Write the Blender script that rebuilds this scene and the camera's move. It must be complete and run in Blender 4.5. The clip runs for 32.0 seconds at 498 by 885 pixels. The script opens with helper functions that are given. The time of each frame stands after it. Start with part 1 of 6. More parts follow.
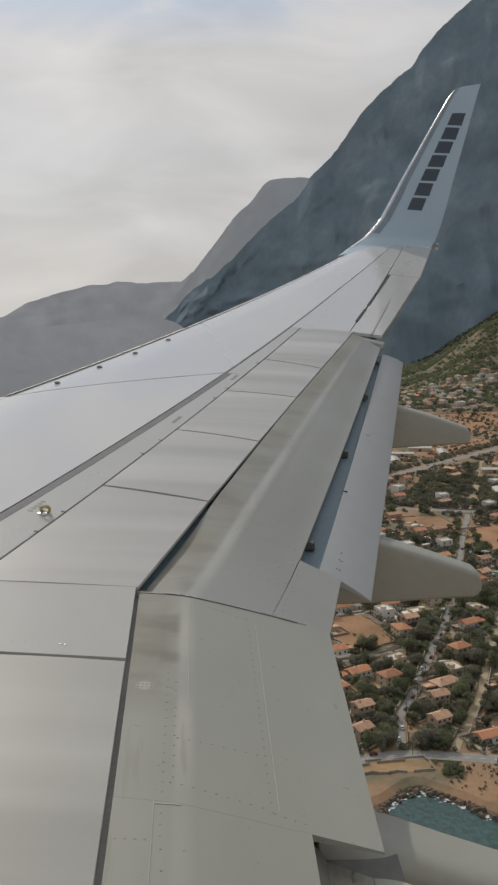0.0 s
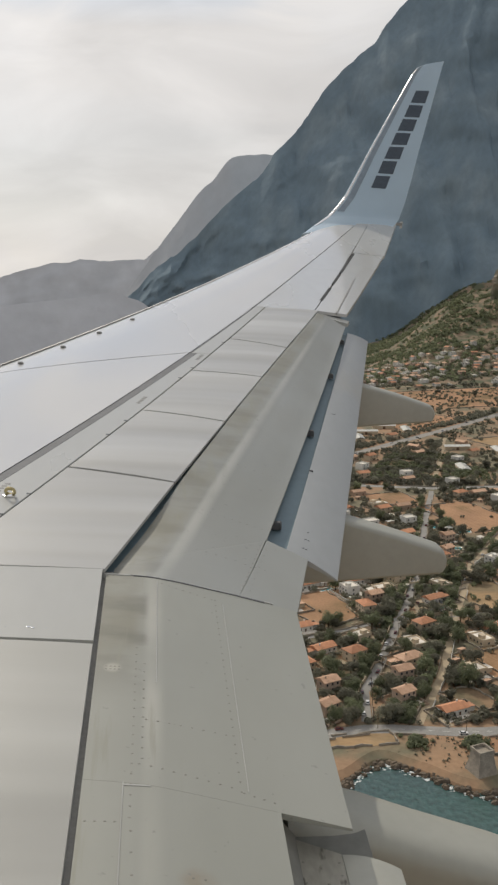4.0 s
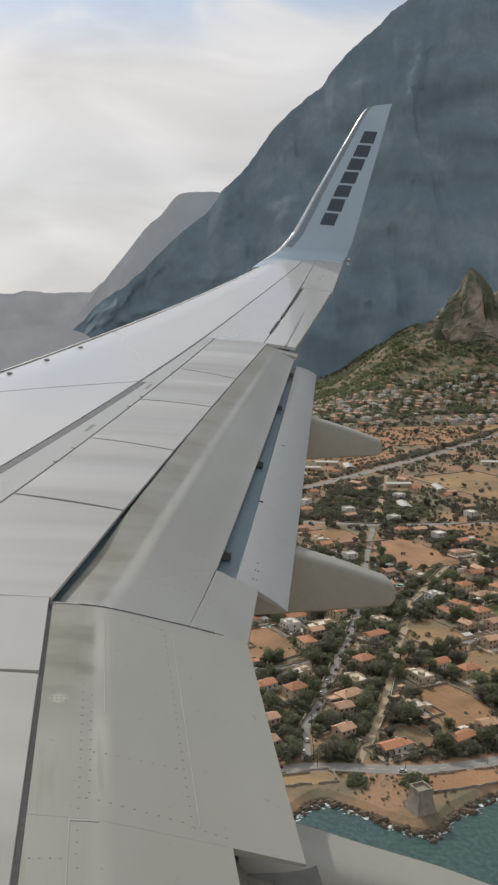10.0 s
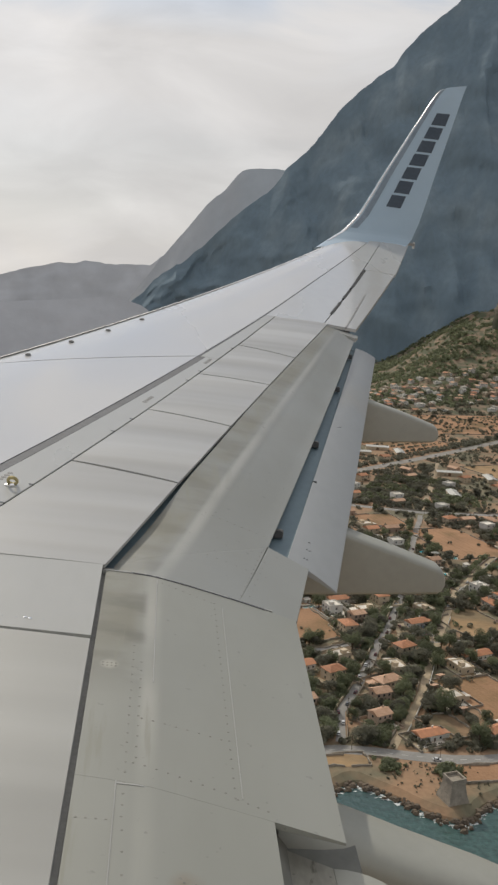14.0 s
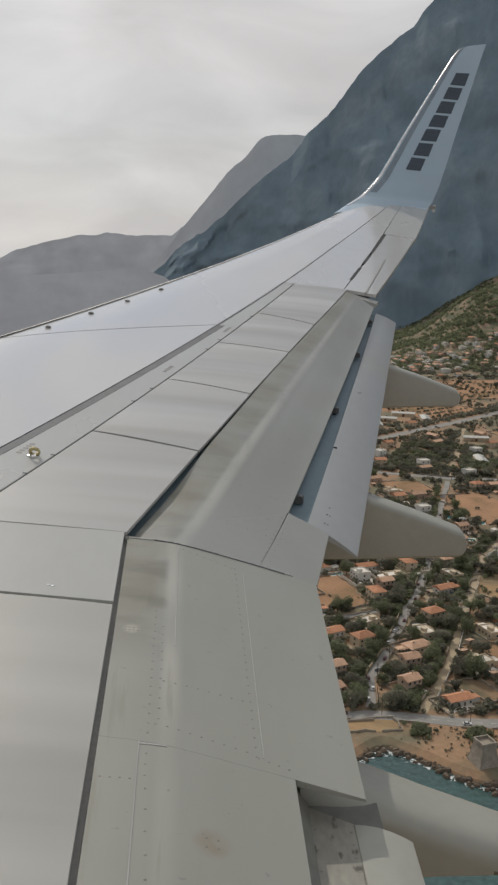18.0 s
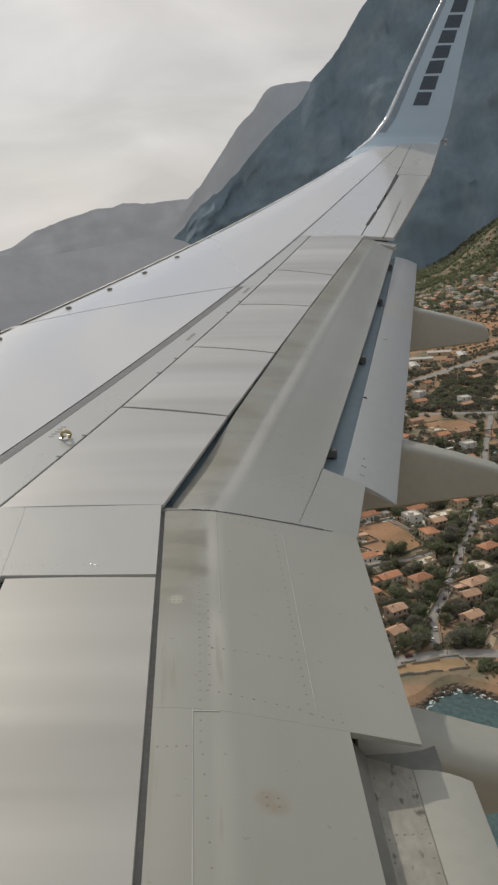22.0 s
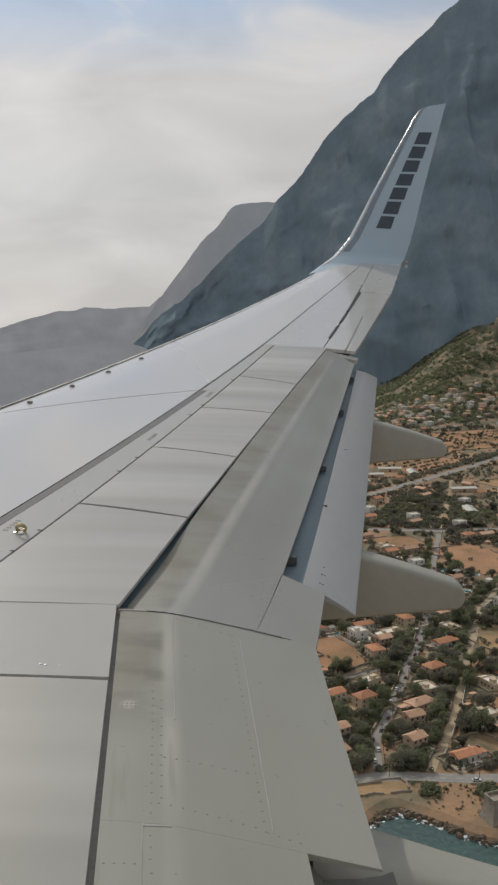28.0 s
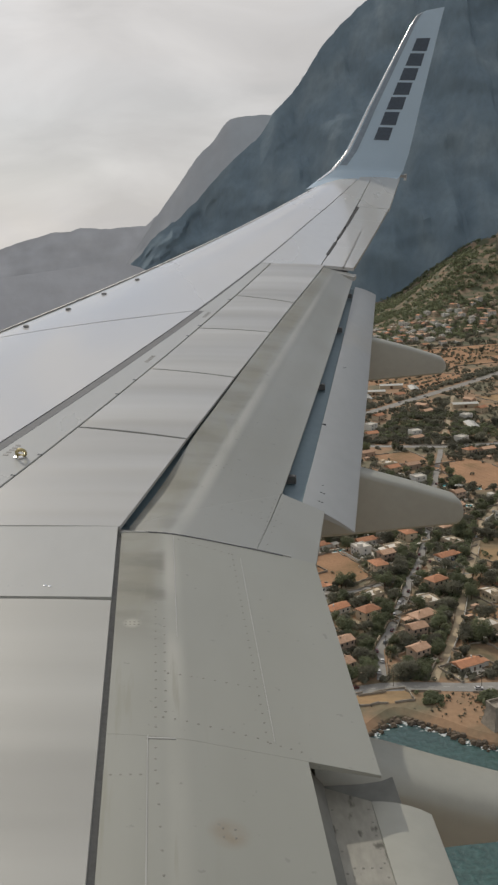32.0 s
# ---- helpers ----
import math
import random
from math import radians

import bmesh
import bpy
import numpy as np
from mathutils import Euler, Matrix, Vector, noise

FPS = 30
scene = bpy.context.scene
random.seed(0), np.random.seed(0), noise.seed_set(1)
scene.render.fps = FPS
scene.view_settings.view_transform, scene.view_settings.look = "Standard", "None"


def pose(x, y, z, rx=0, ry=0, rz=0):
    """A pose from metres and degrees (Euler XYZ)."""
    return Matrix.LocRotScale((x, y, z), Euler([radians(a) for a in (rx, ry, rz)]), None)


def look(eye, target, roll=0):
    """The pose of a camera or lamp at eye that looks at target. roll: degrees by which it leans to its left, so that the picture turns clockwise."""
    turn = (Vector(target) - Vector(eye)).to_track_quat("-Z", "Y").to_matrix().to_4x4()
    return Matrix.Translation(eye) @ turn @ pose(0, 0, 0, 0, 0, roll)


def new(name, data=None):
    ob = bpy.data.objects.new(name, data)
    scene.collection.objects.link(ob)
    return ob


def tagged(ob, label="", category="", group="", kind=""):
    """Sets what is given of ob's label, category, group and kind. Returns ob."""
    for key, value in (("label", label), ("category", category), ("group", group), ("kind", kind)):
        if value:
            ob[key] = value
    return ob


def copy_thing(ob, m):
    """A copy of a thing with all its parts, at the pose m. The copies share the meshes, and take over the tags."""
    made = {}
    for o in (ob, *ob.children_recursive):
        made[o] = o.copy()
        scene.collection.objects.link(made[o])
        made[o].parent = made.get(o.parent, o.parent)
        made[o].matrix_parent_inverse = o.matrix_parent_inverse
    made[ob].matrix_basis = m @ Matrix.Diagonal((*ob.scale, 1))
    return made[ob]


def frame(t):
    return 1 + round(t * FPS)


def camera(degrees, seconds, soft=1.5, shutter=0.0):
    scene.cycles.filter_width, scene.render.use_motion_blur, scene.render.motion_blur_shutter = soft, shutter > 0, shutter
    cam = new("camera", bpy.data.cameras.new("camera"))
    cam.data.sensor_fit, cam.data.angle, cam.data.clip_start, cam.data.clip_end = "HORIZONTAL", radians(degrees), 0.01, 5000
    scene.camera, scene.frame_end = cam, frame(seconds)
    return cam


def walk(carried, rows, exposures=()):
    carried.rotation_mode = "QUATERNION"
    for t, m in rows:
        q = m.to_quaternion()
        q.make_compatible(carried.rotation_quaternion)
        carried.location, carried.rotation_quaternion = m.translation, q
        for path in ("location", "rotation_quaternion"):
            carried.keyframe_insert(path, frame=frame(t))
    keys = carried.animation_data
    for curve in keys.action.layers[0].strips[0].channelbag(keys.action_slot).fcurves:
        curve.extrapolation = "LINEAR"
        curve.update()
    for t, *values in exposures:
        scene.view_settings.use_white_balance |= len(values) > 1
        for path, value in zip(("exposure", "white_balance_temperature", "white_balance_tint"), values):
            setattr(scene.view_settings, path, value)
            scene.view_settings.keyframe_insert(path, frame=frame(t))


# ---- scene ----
# ---------------------------------------------------------------- camera
# The aircraft's frame: x aft, y out along the wing, z up. It hangs nose-up and a little wing-high over the coast.
ALT = 235.0
CRAFT = Matrix.Translation((0, 0, ALT)) @ pose(0, 0, 0, -1.5, 5.0, 0)

cam = camera(28.44, 32.0, soft=2.45)
PATH = [  # seconds; place in the aircraft's frame (aft, outboard, up); yaw, pitch, roll in degrees
    (0.0, 6.233, 1.603, 1.918, -4.25, -7.98, 4.57),
    (0.5, 6.235, 1.606, 1.918, -5.92, -8.79, 4.38),
    (1.0, 6.236, 1.609, 1.919, -6.32, -8.73, 4.25),
    (1.5, 6.236, 1.611, 1.919, -6.35, -9.28, 4.17),
    (2.0, 6.233, 1.611, 1.920, -6.13, -8.81, 3.97),
    (2.5, 6.228, 1.612, 1.924, -5.63, -7.51, 3.83),
    (3.0, 6.226, 1.613, 1.927, -5.41, -7.73, 4.17),
    (3.5, 6.226, 1.614, 1.927, -5.92, -8.29, 4.37),
    (5.5, 6.229, 1.602, 1.924, -6.96, -11.34, 4.80),
    (6.0, 6.229, 1.602, 1.924, -6.97, -11.60, 4.94),
    (6.5, 6.229, 1.602, 1.927, -6.61, -11.52, 5.01),
    (7.0, 6.227, 1.604, 1.929, -5.83, -11.10, 5.14),
    (7.5, 6.223, 1.611, 1.928, -5.49, -10.90, 5.38),
    (8.0, 6.214, 1.622, 1.922, -5.17, -10.67, 5.57),
    (8.5, 6.203, 1.637, 1.910, -4.69, -10.15, 5.97),
    (9.0, 6.194, 1.652, 1.895, -4.89, -9.77, 6.60),
    (9.5, 6.191, 1.661, 1.885, -6.64, -8.61, 6.42),
    (10.0, 6.192, 1.663, 1.879, -9.54, -6.73, 5.80),
    (10.5, 6.191, 1.665, 1.876, -11.48, -5.36, 5.48),
    (11.0, 6.186, 1.675, 1.873, -11.79, -5.43, 5.71),
    (11.5, 6.179, 1.683, 1.870, -11.45, -5.80, 6.05),
    (12.0, 6.174, 1.682, 1.869, -10.99, -6.03, 6.51),
    (12.5, 6.171, 1.679, 1.868, -10.59, -6.32, 6.64),
    (13.0, 6.167, 1.675, 1.868, -9.69, -7.13, 7.51),
    (13.5, 6.161, 1.669, 1.869, -8.05, -7.81, 8.26),
    (14.0, 6.156, 1.663, 1.870, -6.72, -8.31, 8.46),
    (14.5, 6.155, 1.659, 1.870, -6.09, -8.56, 8.49),
    (16.5, 6.182, 1.633, 1.868, -5.29, -9.71, 7.59),
    (17.0, 6.183, 1.634, 1.868, -5.12, -9.78, 7.47),
    (17.5, 6.186, 1.633, 1.868, -5.03, -10.21, 7.35),
    (18.0, 6.190, 1.630, 1.866, -5.48, -10.28, 7.14),
    (18.5, 6.194, 1.627, 1.866, -6.03, -10.36, 6.80),
    (19.0, 6.199, 1.626, 1.865, -6.23, -10.43, 6.67),
    (19.5, 6.206, 1.626, 1.865, -6.39, -10.15, 6.29),
    (20.0, 6.214, 1.625, 1.867, -6.60, -9.89, 5.93),
    (20.5, 6.225, 1.624, 1.873, -6.89, -10.80, 4.71),
    (21.0, 6.236, 1.623, 1.882, -5.16, -12.00, 2.91),
    (21.5, 6.244, 1.623, 1.889, -3.80, -12.70, 1.36),
    (22.0, 6.248, 1.623, 1.892, -3.25, -12.90, 0.60),
    (22.5, 6.251, 1.622, 1.890, -3.00, -12.93, 0.22),
    (23.0, 6.252, 1.624, 1.885, -3.15, -13.28, 0.03),
    (23.5, 6.246, 1.629, 1.878, -5.05, -13.48, 0.34),
    (24.0, 6.232, 1.644, 1.866, -5.54, -9.40, 0.45),
    (24.5, 6.218, 1.663, 1.855, -3.73, -6.87, 1.36),
    (25.0, 6.211, 1.674, 1.853, -1.88, -7.92, 2.92),
    (25.5, 6.209, 1.677, 1.856, -1.09, -9.29, 3.63),
    (26.0, 6.208, 1.677, 1.860, -2.02, -9.24, 3.87),
    (26.5, 6.207, 1.676, 1.862, -5.04, -6.10, 2.97),
    (28.5, 6.190, 1.685, 1.845, -5.91, -6.58, 3.78),
    (29.0, 6.188, 1.687, 1.843, -5.78, -5.99, 3.60),
    (29.5, 6.187, 1.690, 1.841, -5.76, -5.94, 3.53),
    (30.0, 6.190, 1.691, 1.840, -5.78, -6.39, 3.63),
    (30.5, 6.194, 1.689, 1.842, -5.66, -6.81, 3.60),
    (31.0, 6.201, 1.686, 1.847, -5.46, -7.31, 3.40),
    (31.5, 6.208, 1.683, 1.850, -5.27, -9.33, 3.11),
    (32.0, 6.213, 1.679, 1.853, -6.06, -11.16, 2.62),
]


def aim(x, y, z, yaw, pitch, roll):
    """A camera pose in the aircraft's frame: yaw to the left from +y, pitch up, roll as look()."""
    turn = Matrix.Rotation(radians(yaw), 4, "Z") @ Matrix.Rotation(radians(90 + pitch), 4, "X") @ Matrix.Rotation(radians(roll), 4, "Z")
    return CRAFT @ Matrix.Translation((x, y, z)) @ turn


EXPOSURE = -0.12
STOPS = [(0.0, -0.28), (1.0, -0.05), (2.0, 0.02), (3.5, 0.0), (5.5, 0.04), (8.0, -0.02), (9.0, -0.10), (11.0, 0.06), (13.0, 0.06), (14.0, -0.08), (14.5, -0.1), (17.0, -0.19), (19.0, -0.22), (20.0, -0.16), (21.0, -0.12), (22.0, -0.18), (23.5, -0.1), (24.5, -0.1), (25.5, -0.54), (26.5, -0.5), (28.5, -0.23), (32.0, -0.21)]
WARMTH = [(0.0, 6680), (1.0, 6780), (3.5, 6800), (6.0, 6740), (9.0, 6660), (11.0, 6640), (13.0, 6680), (14.5, 6740), (17.0, 6660), (20.0, 6640), (22.0, 6800), (24.0, 6880), (26.0, 6880), (29.0, 6640), (31.0, 6680), (32.0, 6720)]
kelvin = lambda t: float(np.interp(t, [w[0] for w in WARMTH], [w[1] for w in WARMTH]))
walk(cam, [(row[0], aim(*row[1:])) for row in PATH], [(t, EXPOSURE + e, kelvin(t), 10.0) for t, e in STOPS])

# ---------------------------------------------------------------- sky and sun
SUN_AZ, SUN_EL = 22.0, 38.0     # degrees to the left of +y, and above the horizon
world = bpy.data.worlds.new("sky")
scene.world = world
world.use_nodes = True
wn, wl = world.node_tree.nodes, world.node_tree.links
wn.clear()
w_out, w_bg = wn.new("ShaderNodeOutputWorld"), wn.new("ShaderNodeBackground")
w_sky, w_mix, w_noise, w_ramp = wn.new("ShaderNodeTexSky"), wn.new("ShaderNodeMix"), wn.new("ShaderNodeTexNoise"), wn.new("ShaderNodeValToRGB")
w_co, w_map, w_gain = wn.new("ShaderNodeTexCoord"), wn.new("ShaderNodeMapping"), wn.new("ShaderNodeMix")
w_sky.sky_type, w_sky.sun_disc = "NISHITA", False
w_sky.sun_elevation, w_sky.sun_rotation = radians(SUN_EL), radians(-SUN_AZ)
w_sky.air_density, w_sky.dust_density, w_sky.ozone_density = 1.0, 0.1, 1.5
w_mix.data_type = w_gain.data_type = "RGBA"
w_map.inputs["Scale"].default_value = (1.0, 1.0, 2.6)
w_noise.inputs["Scale"].default_value, w_noise.inputs["Detail"].default_value = 3.2, 7.0
w_noise.inputs["Roughness"].default_value, w_noise.inputs["Distortion"].default_value = 0.52, 0.35
w_ramp.color_ramp.elements[0].position, w_ramp.color_ramp.elements[1].position = 0.36, 0.60
w_ramp.color_ramp.elements[0].color, w_ramp.color_ramp.elements[1].color = (0.92, 0.92, 0.92, 1), (0.99, 0.99, 0.99, 1)
w_mix.inputs["B"].default_value = (6.72, 6.68, 6.76, 1)      # thin sunlit cloud
wl.new(w_co.outputs["Generated"], w_map.inputs["Vector"])
wl.new(w_map.outputs["Vector"], w_noise.inputs["Vector"])
wl.new(w_noise.outputs["Fac"], w_ramp.inputs["Fac"])
wl.new(w_sky.outputs["Color"], w_mix.inputs["A"])
# the cloud is brighter towards the sun, and thicker in places
w_dot, w_glow, w_thick, w_shade = wn.new("ShaderNodeVectorMath"), wn.new("ShaderNodeMapRange"), wn.new("ShaderNodeTexNoise"), wn.new("ShaderNodeMapRange")
w_dot.operation = "DOT_PRODUCT"
w_dot.inputs[1].default_value = (-math.sin(radians(SUN_AZ)) * math.cos(radians(SUN_EL)), math.cos(radians(SUN_AZ)) * math.cos(radians(SUN_EL)), math.sin(radians(SUN_EL)))
wl.new(w_co.outputs["Generated"], w_dot.inputs[0])
w_glow.inputs["From Min"].default_value, w_glow.inputs["From Max"].default_value = 0.55, 1.0
w_glow.inputs["To Min"].default_value, w_glow.inputs["To Max"].default_value = 0.9, 1.4
wl.new(w_dot.outputs["Value"], w_glow.inputs["Value"])
w_thick.inputs["Scale"].default_value, w_thick.inputs["Detail"].default_value, w_thick.inputs["Distortion"].default_value = 5.5, 8.0, 0.6
wl.new(w_map.outputs["Vector"], w_thick.inputs["Vector"])
w_shade.inputs["From Min"].default_value, w_shade.inputs["From Max"].default_value = 0.35, 0.68
w_shade.inputs["To Min"].default_value, w_shade.inputs["To Max"].default_value = 0.91, 1.10
wl.new(w_thick.outputs["Fac"], w_shade.inputs["Value"])
# higher up the cloud breaks open in places
def w_range(src, a, b, c, d):
    k = wn.new("ShaderNodeMapRange")
    for key, v in (("From Min", a), ("From Max", b), ("To Min", c), ("To Max", d)):
        k.inputs[key].default_value = v
    wl.new(src, k.inputs["Value"])
    return k.outputs["Result"]


def w_math(kind, a, b):
    k = wn.new("ShaderNodeMath")
    k.operation = kind
    wl.new(a, k.inputs[0])
    wl.new(b, k.inputs[1])
    return k.outputs["Value"]


w_sep = wn.new("ShaderNodeSeparateXYZ")
wl.new(w_co.outputs["Generated"], w_sep.inputs["Vector"])
w_high = w_math("MULTIPLY", w_range(w_sep.outputs["Z"], 0.205, 0.28, 0.0, 1.0), w_range(w_sep.outputs["Z"], 0.5, 0.65, 1.0, 0.0))
w_open = w_math("MULTIPLY", w_high, w_range(w_thick.outputs["Fac"], 0.61, 0.46, 0.0, 0.62))
wl.new(w_math("SUBTRACT", w_ramp.outputs["Color"], w_open), w_mix.inputs["Factor"])
w_prod = wn.new("ShaderNodeMath")
w_prod.operation = "MULTIPLY"
wl.new(w_glow.outputs["Result"], w_prod.inputs[0])
wl.new(w_shade.outputs["Result"], w_prod.inputs[1])
w_gain.blend_type = "MULTIPLY"
w_gain.inputs["Factor"].default_value = 1.0
wl.new(w_mix.outputs["Result"], w_gain.inputs["A"])
wl.new(w_prod.outputs["Value"], w_gain.inputs["B"])
wl.new(w_gain.outputs["Result"], w_bg.inputs["Color"])
w_bg.inputs["Strength"].default_value = 0.1
wl.new(w_bg.outputs["Background"], w_out.inputs["Surface"])

sun = new("sun", bpy.data.lights.new("sun", "SUN"))
sun.data.energy, sun.data.angle, sun.data.color = 2.3, radians(1.0), (1.0, 0.93, 0.82)
s_dir = Vector((-math.sin(radians(SUN_AZ)) * math.cos(radians(SUN_EL)), math.cos(radians(SUN_AZ)) * math.cos(radians(SUN_EL)), math.sin(radians(SUN_EL))))
sun.matrix_world = look(s_dir * 500 + Vector((0, 0, ALT)), (0, 0, ALT))

# ---------------------------------------------------------------- materials
def mat(name, a, b, scale=1.0, rough=0.8, metal=0.0, bump=0.0, fine=None, stretch=(1, 1, 1), lo=0.35, hi=0.65, spread=0.0, c=None, c_scale=0.1, c_lo=0.5, c_hi=0.6, coat=0.0, soft_rough=0.0, grain=0.12, fine_detail=4.0):
    """A surface of two colours mixed by a coarse noise, grain by a fine one, patches of a third colour, and a relief."""
    m = bpy.data.materials.new(name)
    m.use_nodes = True
    n, l = m.node_tree.nodes, m.node_tree.links
    p = n["Principled BSDF"]
    co, mp = n.new("ShaderNodeTexCoord"), n.new("ShaderNodeMapping")
    mp.inputs["Scale"].default_value = stretch
    l.new(co.outputs["Object"], mp.inputs["Vector"])

    def noise_fac(s, low, high, detail=6.0):
        t, r = n.new("ShaderNodeTexNoise"), n.new("ShaderNodeMapRange")
        t.inputs["Scale"].default_value, t.inputs["Detail"].default_value = s, detail
        r.inputs["From Min"].default_value, r.inputs["From Max"].default_value = low, high
        l.new(mp.outputs["Vector"], t.inputs["Vector"])
        l.new(t.outputs["Fac"], r.inputs["Value"])
        return t, r

    def mix(fac, x, y, kind="MIX"):
        k = n.new("ShaderNodeMix")
        k.data_type, k.blend_type = "RGBA", kind
        for sock, val in ((k.inputs["Factor"], fac), (k.inputs["A"], x), (k.inputs["B"], y)):
            if isinstance(val, (int, float)):
                sock.default_value = val
            elif isinstance(val, tuple):
                sock.default_value = (*val, 1)
            else:
                l.new(val, sock)
        return k.outputs["Result"]

    t1, r1 = noise_fac(scale, lo, hi)
    col = mix(r1.outputs["Result"], a, b)
    if c:
        t3, r3 = noise_fac(c_scale, c_lo, c_hi)
        col = mix(r3.outputs["Result"], col, c)
    t2, r2 = noise_fac(fine or scale * 9, 0.3, 0.7, fine_detail)
    r2.inputs["To Min"].default_value, r2.inputs["To Max"].default_value = 1 - grain, 1 + grain * 0.8
    col = mix(1.0, col, r2.outputs["Result"], "MULTIPLY")
    if spread:
        oi, rr = n.new("ShaderNodeObjectInfo"), n.new("ShaderNodeMapRange")
        rr.inputs["To Min"].default_value, rr.inputs["To Max"].default_value = 1 - spread, 1 + spread
        l.new(oi.outputs["Random"], rr.inputs["Value"])
        col = mix(1.0, col, rr.outputs["Result"], "MULTIPLY")
    l.new(col, p.inputs["Base Color"])
    p.inputs["Roughness"].default_value, p.inputs["Metallic"].default_value = rough, metal
    p.inputs["Coat Weight"].default_value = coat
    if soft_rough:
        rf = n.new("ShaderNodeMapRange")
        rf.inputs["To Min"].default_value, rf.inputs["To Max"].default_value = rough - soft_rough, rough + soft_rough
        l.new(r1.outputs["Result"], rf.inputs["Value"])
        l.new(rf.outputs["Result"], p.inputs["Roughness"])
    if bump:
        bp = n.new("ShaderNodeBump")
        bp.inputs["Strength"].default_value, bp.inputs["Distance"].default_value = 1.0, bump
        l.new(t2.outputs["Fac"], bp.inputs["Height"])
        l.new(bp.outputs["Normal"], p.inputs["Normal"])
    return m


# wing
PAINT = mat("grey_wing_paint", (0.425, 0.435, 0.425), (0.395, 0.405, 0.39), 0.9, 0.33, fine=14, stretch=(1, 0.35, 1), soft_rough=0.06, grain=0.02)
# paler than PAINT: the sky's grazing sheen is put into the colour
OUTER = mat("outer_sheen_paint", (0.50, 0.505, 0.50), (0.465, 0.47, 0.46), 0.7, 0.27, fine=10, stretch=(1, 0.35, 1), soft_rough=0.05, grain=0.02, coat=0.3)
# the banded grain here and in MATT paints rippled sky reflections
SPOILER = mat("pale_spoiler_paint", (0.425, 0.43, 0.422), (0.39, 0.395, 0.387), 0.8, 0.36, fine=0.9, stretch=(0.16, 2.4, 1), soft_rough=0.05, grain=0.15, bump=0.06, fine_detail=1.4)
MATT = mat("matt_spoiler_paint", (0.37, 0.377, 0.363), (0.33, 0.337, 0.323), 0.8, 0.52, fine=0.9, stretch=(0.16, 2.4, 1), soft_rough=0.05, grain=0.13, bump=0.05, fine_detail=1.4)
# base colour lifted for the sky sheen on the leading edge
SLAT = mat("slat_sheen_paint", (0.58, 0.58, 0.575), (0.55, 0.55, 0.545), 0.5, 0.25, fine=0.7, stretch=(1, 0.35, 1), soft_rough=0.09, grain=0.02, bump=0.035, coat=0.4, fine_detail=2.0)


def flap_mat(name, clean, shade, grime, worn_sheen, edge, y_from=None, marks=()):
    """Flap paint by the chord fraction kept in the mesh: streaky grime on the nose, a rubbed pale band with the crest's
    highlight painted in behind it, clean paint aft.
    """
    m = bpy.data.materials.new(name)
    m.use_nodes = True
    n, l = m.node_tree.nodes, m.node_tree.links
    p = n["Principled BSDF"]
    uv, co, sep, sepo = n.new("ShaderNodeUVMap"), n.new("ShaderNodeTexCoord"), n.new("ShaderNodeSeparateXYZ"), n.new("ShaderNodeSeparateXYZ")
    l.new(uv.outputs["UV"], sep.inputs["Vector"])
    l.new(co.outputs["Object"], sepo.inputs["Vector"])

    def rng_(src, a, b, c=0.0, d=1.0):
        r = n.new("ShaderNodeMapRange")
        r.interpolation_type = "SMOOTHSTEP"
        for k, v in (("From Min", a), ("From Max", b), ("To Min", c), ("To Max", d)):
            r.inputs[k].default_value = v
        l.new(src, r.inputs["Value"])
        return r.outputs["Result"]

    def cloud(scale, stretch, detail=5.0):
        mp, t = n.new("ShaderNodeMapping"), n.new("ShaderNodeTexNoise")
        mp.inputs["Scale"].default_value = stretch
        t.inputs["Scale"].default_value, t.inputs["Detail"].default_value = scale, detail
        l.new(co.outputs["Object"], mp.inputs["Vector"])
        l.new(mp.outputs["Vector"], t.inputs["Vector"])
        return t.outputs["Fac"]

    def times(a, b):
        k = n.new("ShaderNodeMath")
        k.operation = "MULTIPLY"
        for sock, v in zip(k.inputs, (a, b)):
            if isinstance(v, float):
                sock.default_value = v
            else:
                l.new(v, sock)
        return k.outputs["Value"]

    def mix(fac, a, b):
        k = n.new("ShaderNodeMix")
        k.data_type = "RGBA"
        l.new(fac, k.inputs["Factor"])
        for sock, v in ((k.inputs["A"], a), (k.inputs["B"], b)):
            if isinstance(v, tuple):
                sock.default_value = (*v, 1)
            else:
                l.new(v, sock)
        return k.outputs["Result"]

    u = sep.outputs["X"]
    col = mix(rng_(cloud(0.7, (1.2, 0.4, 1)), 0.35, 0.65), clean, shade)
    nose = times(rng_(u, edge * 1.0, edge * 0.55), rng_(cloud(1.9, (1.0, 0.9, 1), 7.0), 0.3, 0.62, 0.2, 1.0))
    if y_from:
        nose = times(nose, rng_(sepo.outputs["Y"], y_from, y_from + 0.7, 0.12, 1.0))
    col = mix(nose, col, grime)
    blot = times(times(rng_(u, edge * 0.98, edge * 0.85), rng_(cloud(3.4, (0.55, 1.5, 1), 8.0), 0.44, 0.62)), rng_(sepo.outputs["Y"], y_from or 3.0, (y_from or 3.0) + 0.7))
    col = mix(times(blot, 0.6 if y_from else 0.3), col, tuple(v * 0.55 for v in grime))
    # pale band: the crest's highlight painted in, broken up like rubbed paint
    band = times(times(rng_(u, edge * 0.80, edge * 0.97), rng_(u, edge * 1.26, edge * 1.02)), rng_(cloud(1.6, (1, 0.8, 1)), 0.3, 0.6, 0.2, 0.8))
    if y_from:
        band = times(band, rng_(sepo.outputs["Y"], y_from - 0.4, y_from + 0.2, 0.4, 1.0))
    col = mix(band, col, worn_sheen)
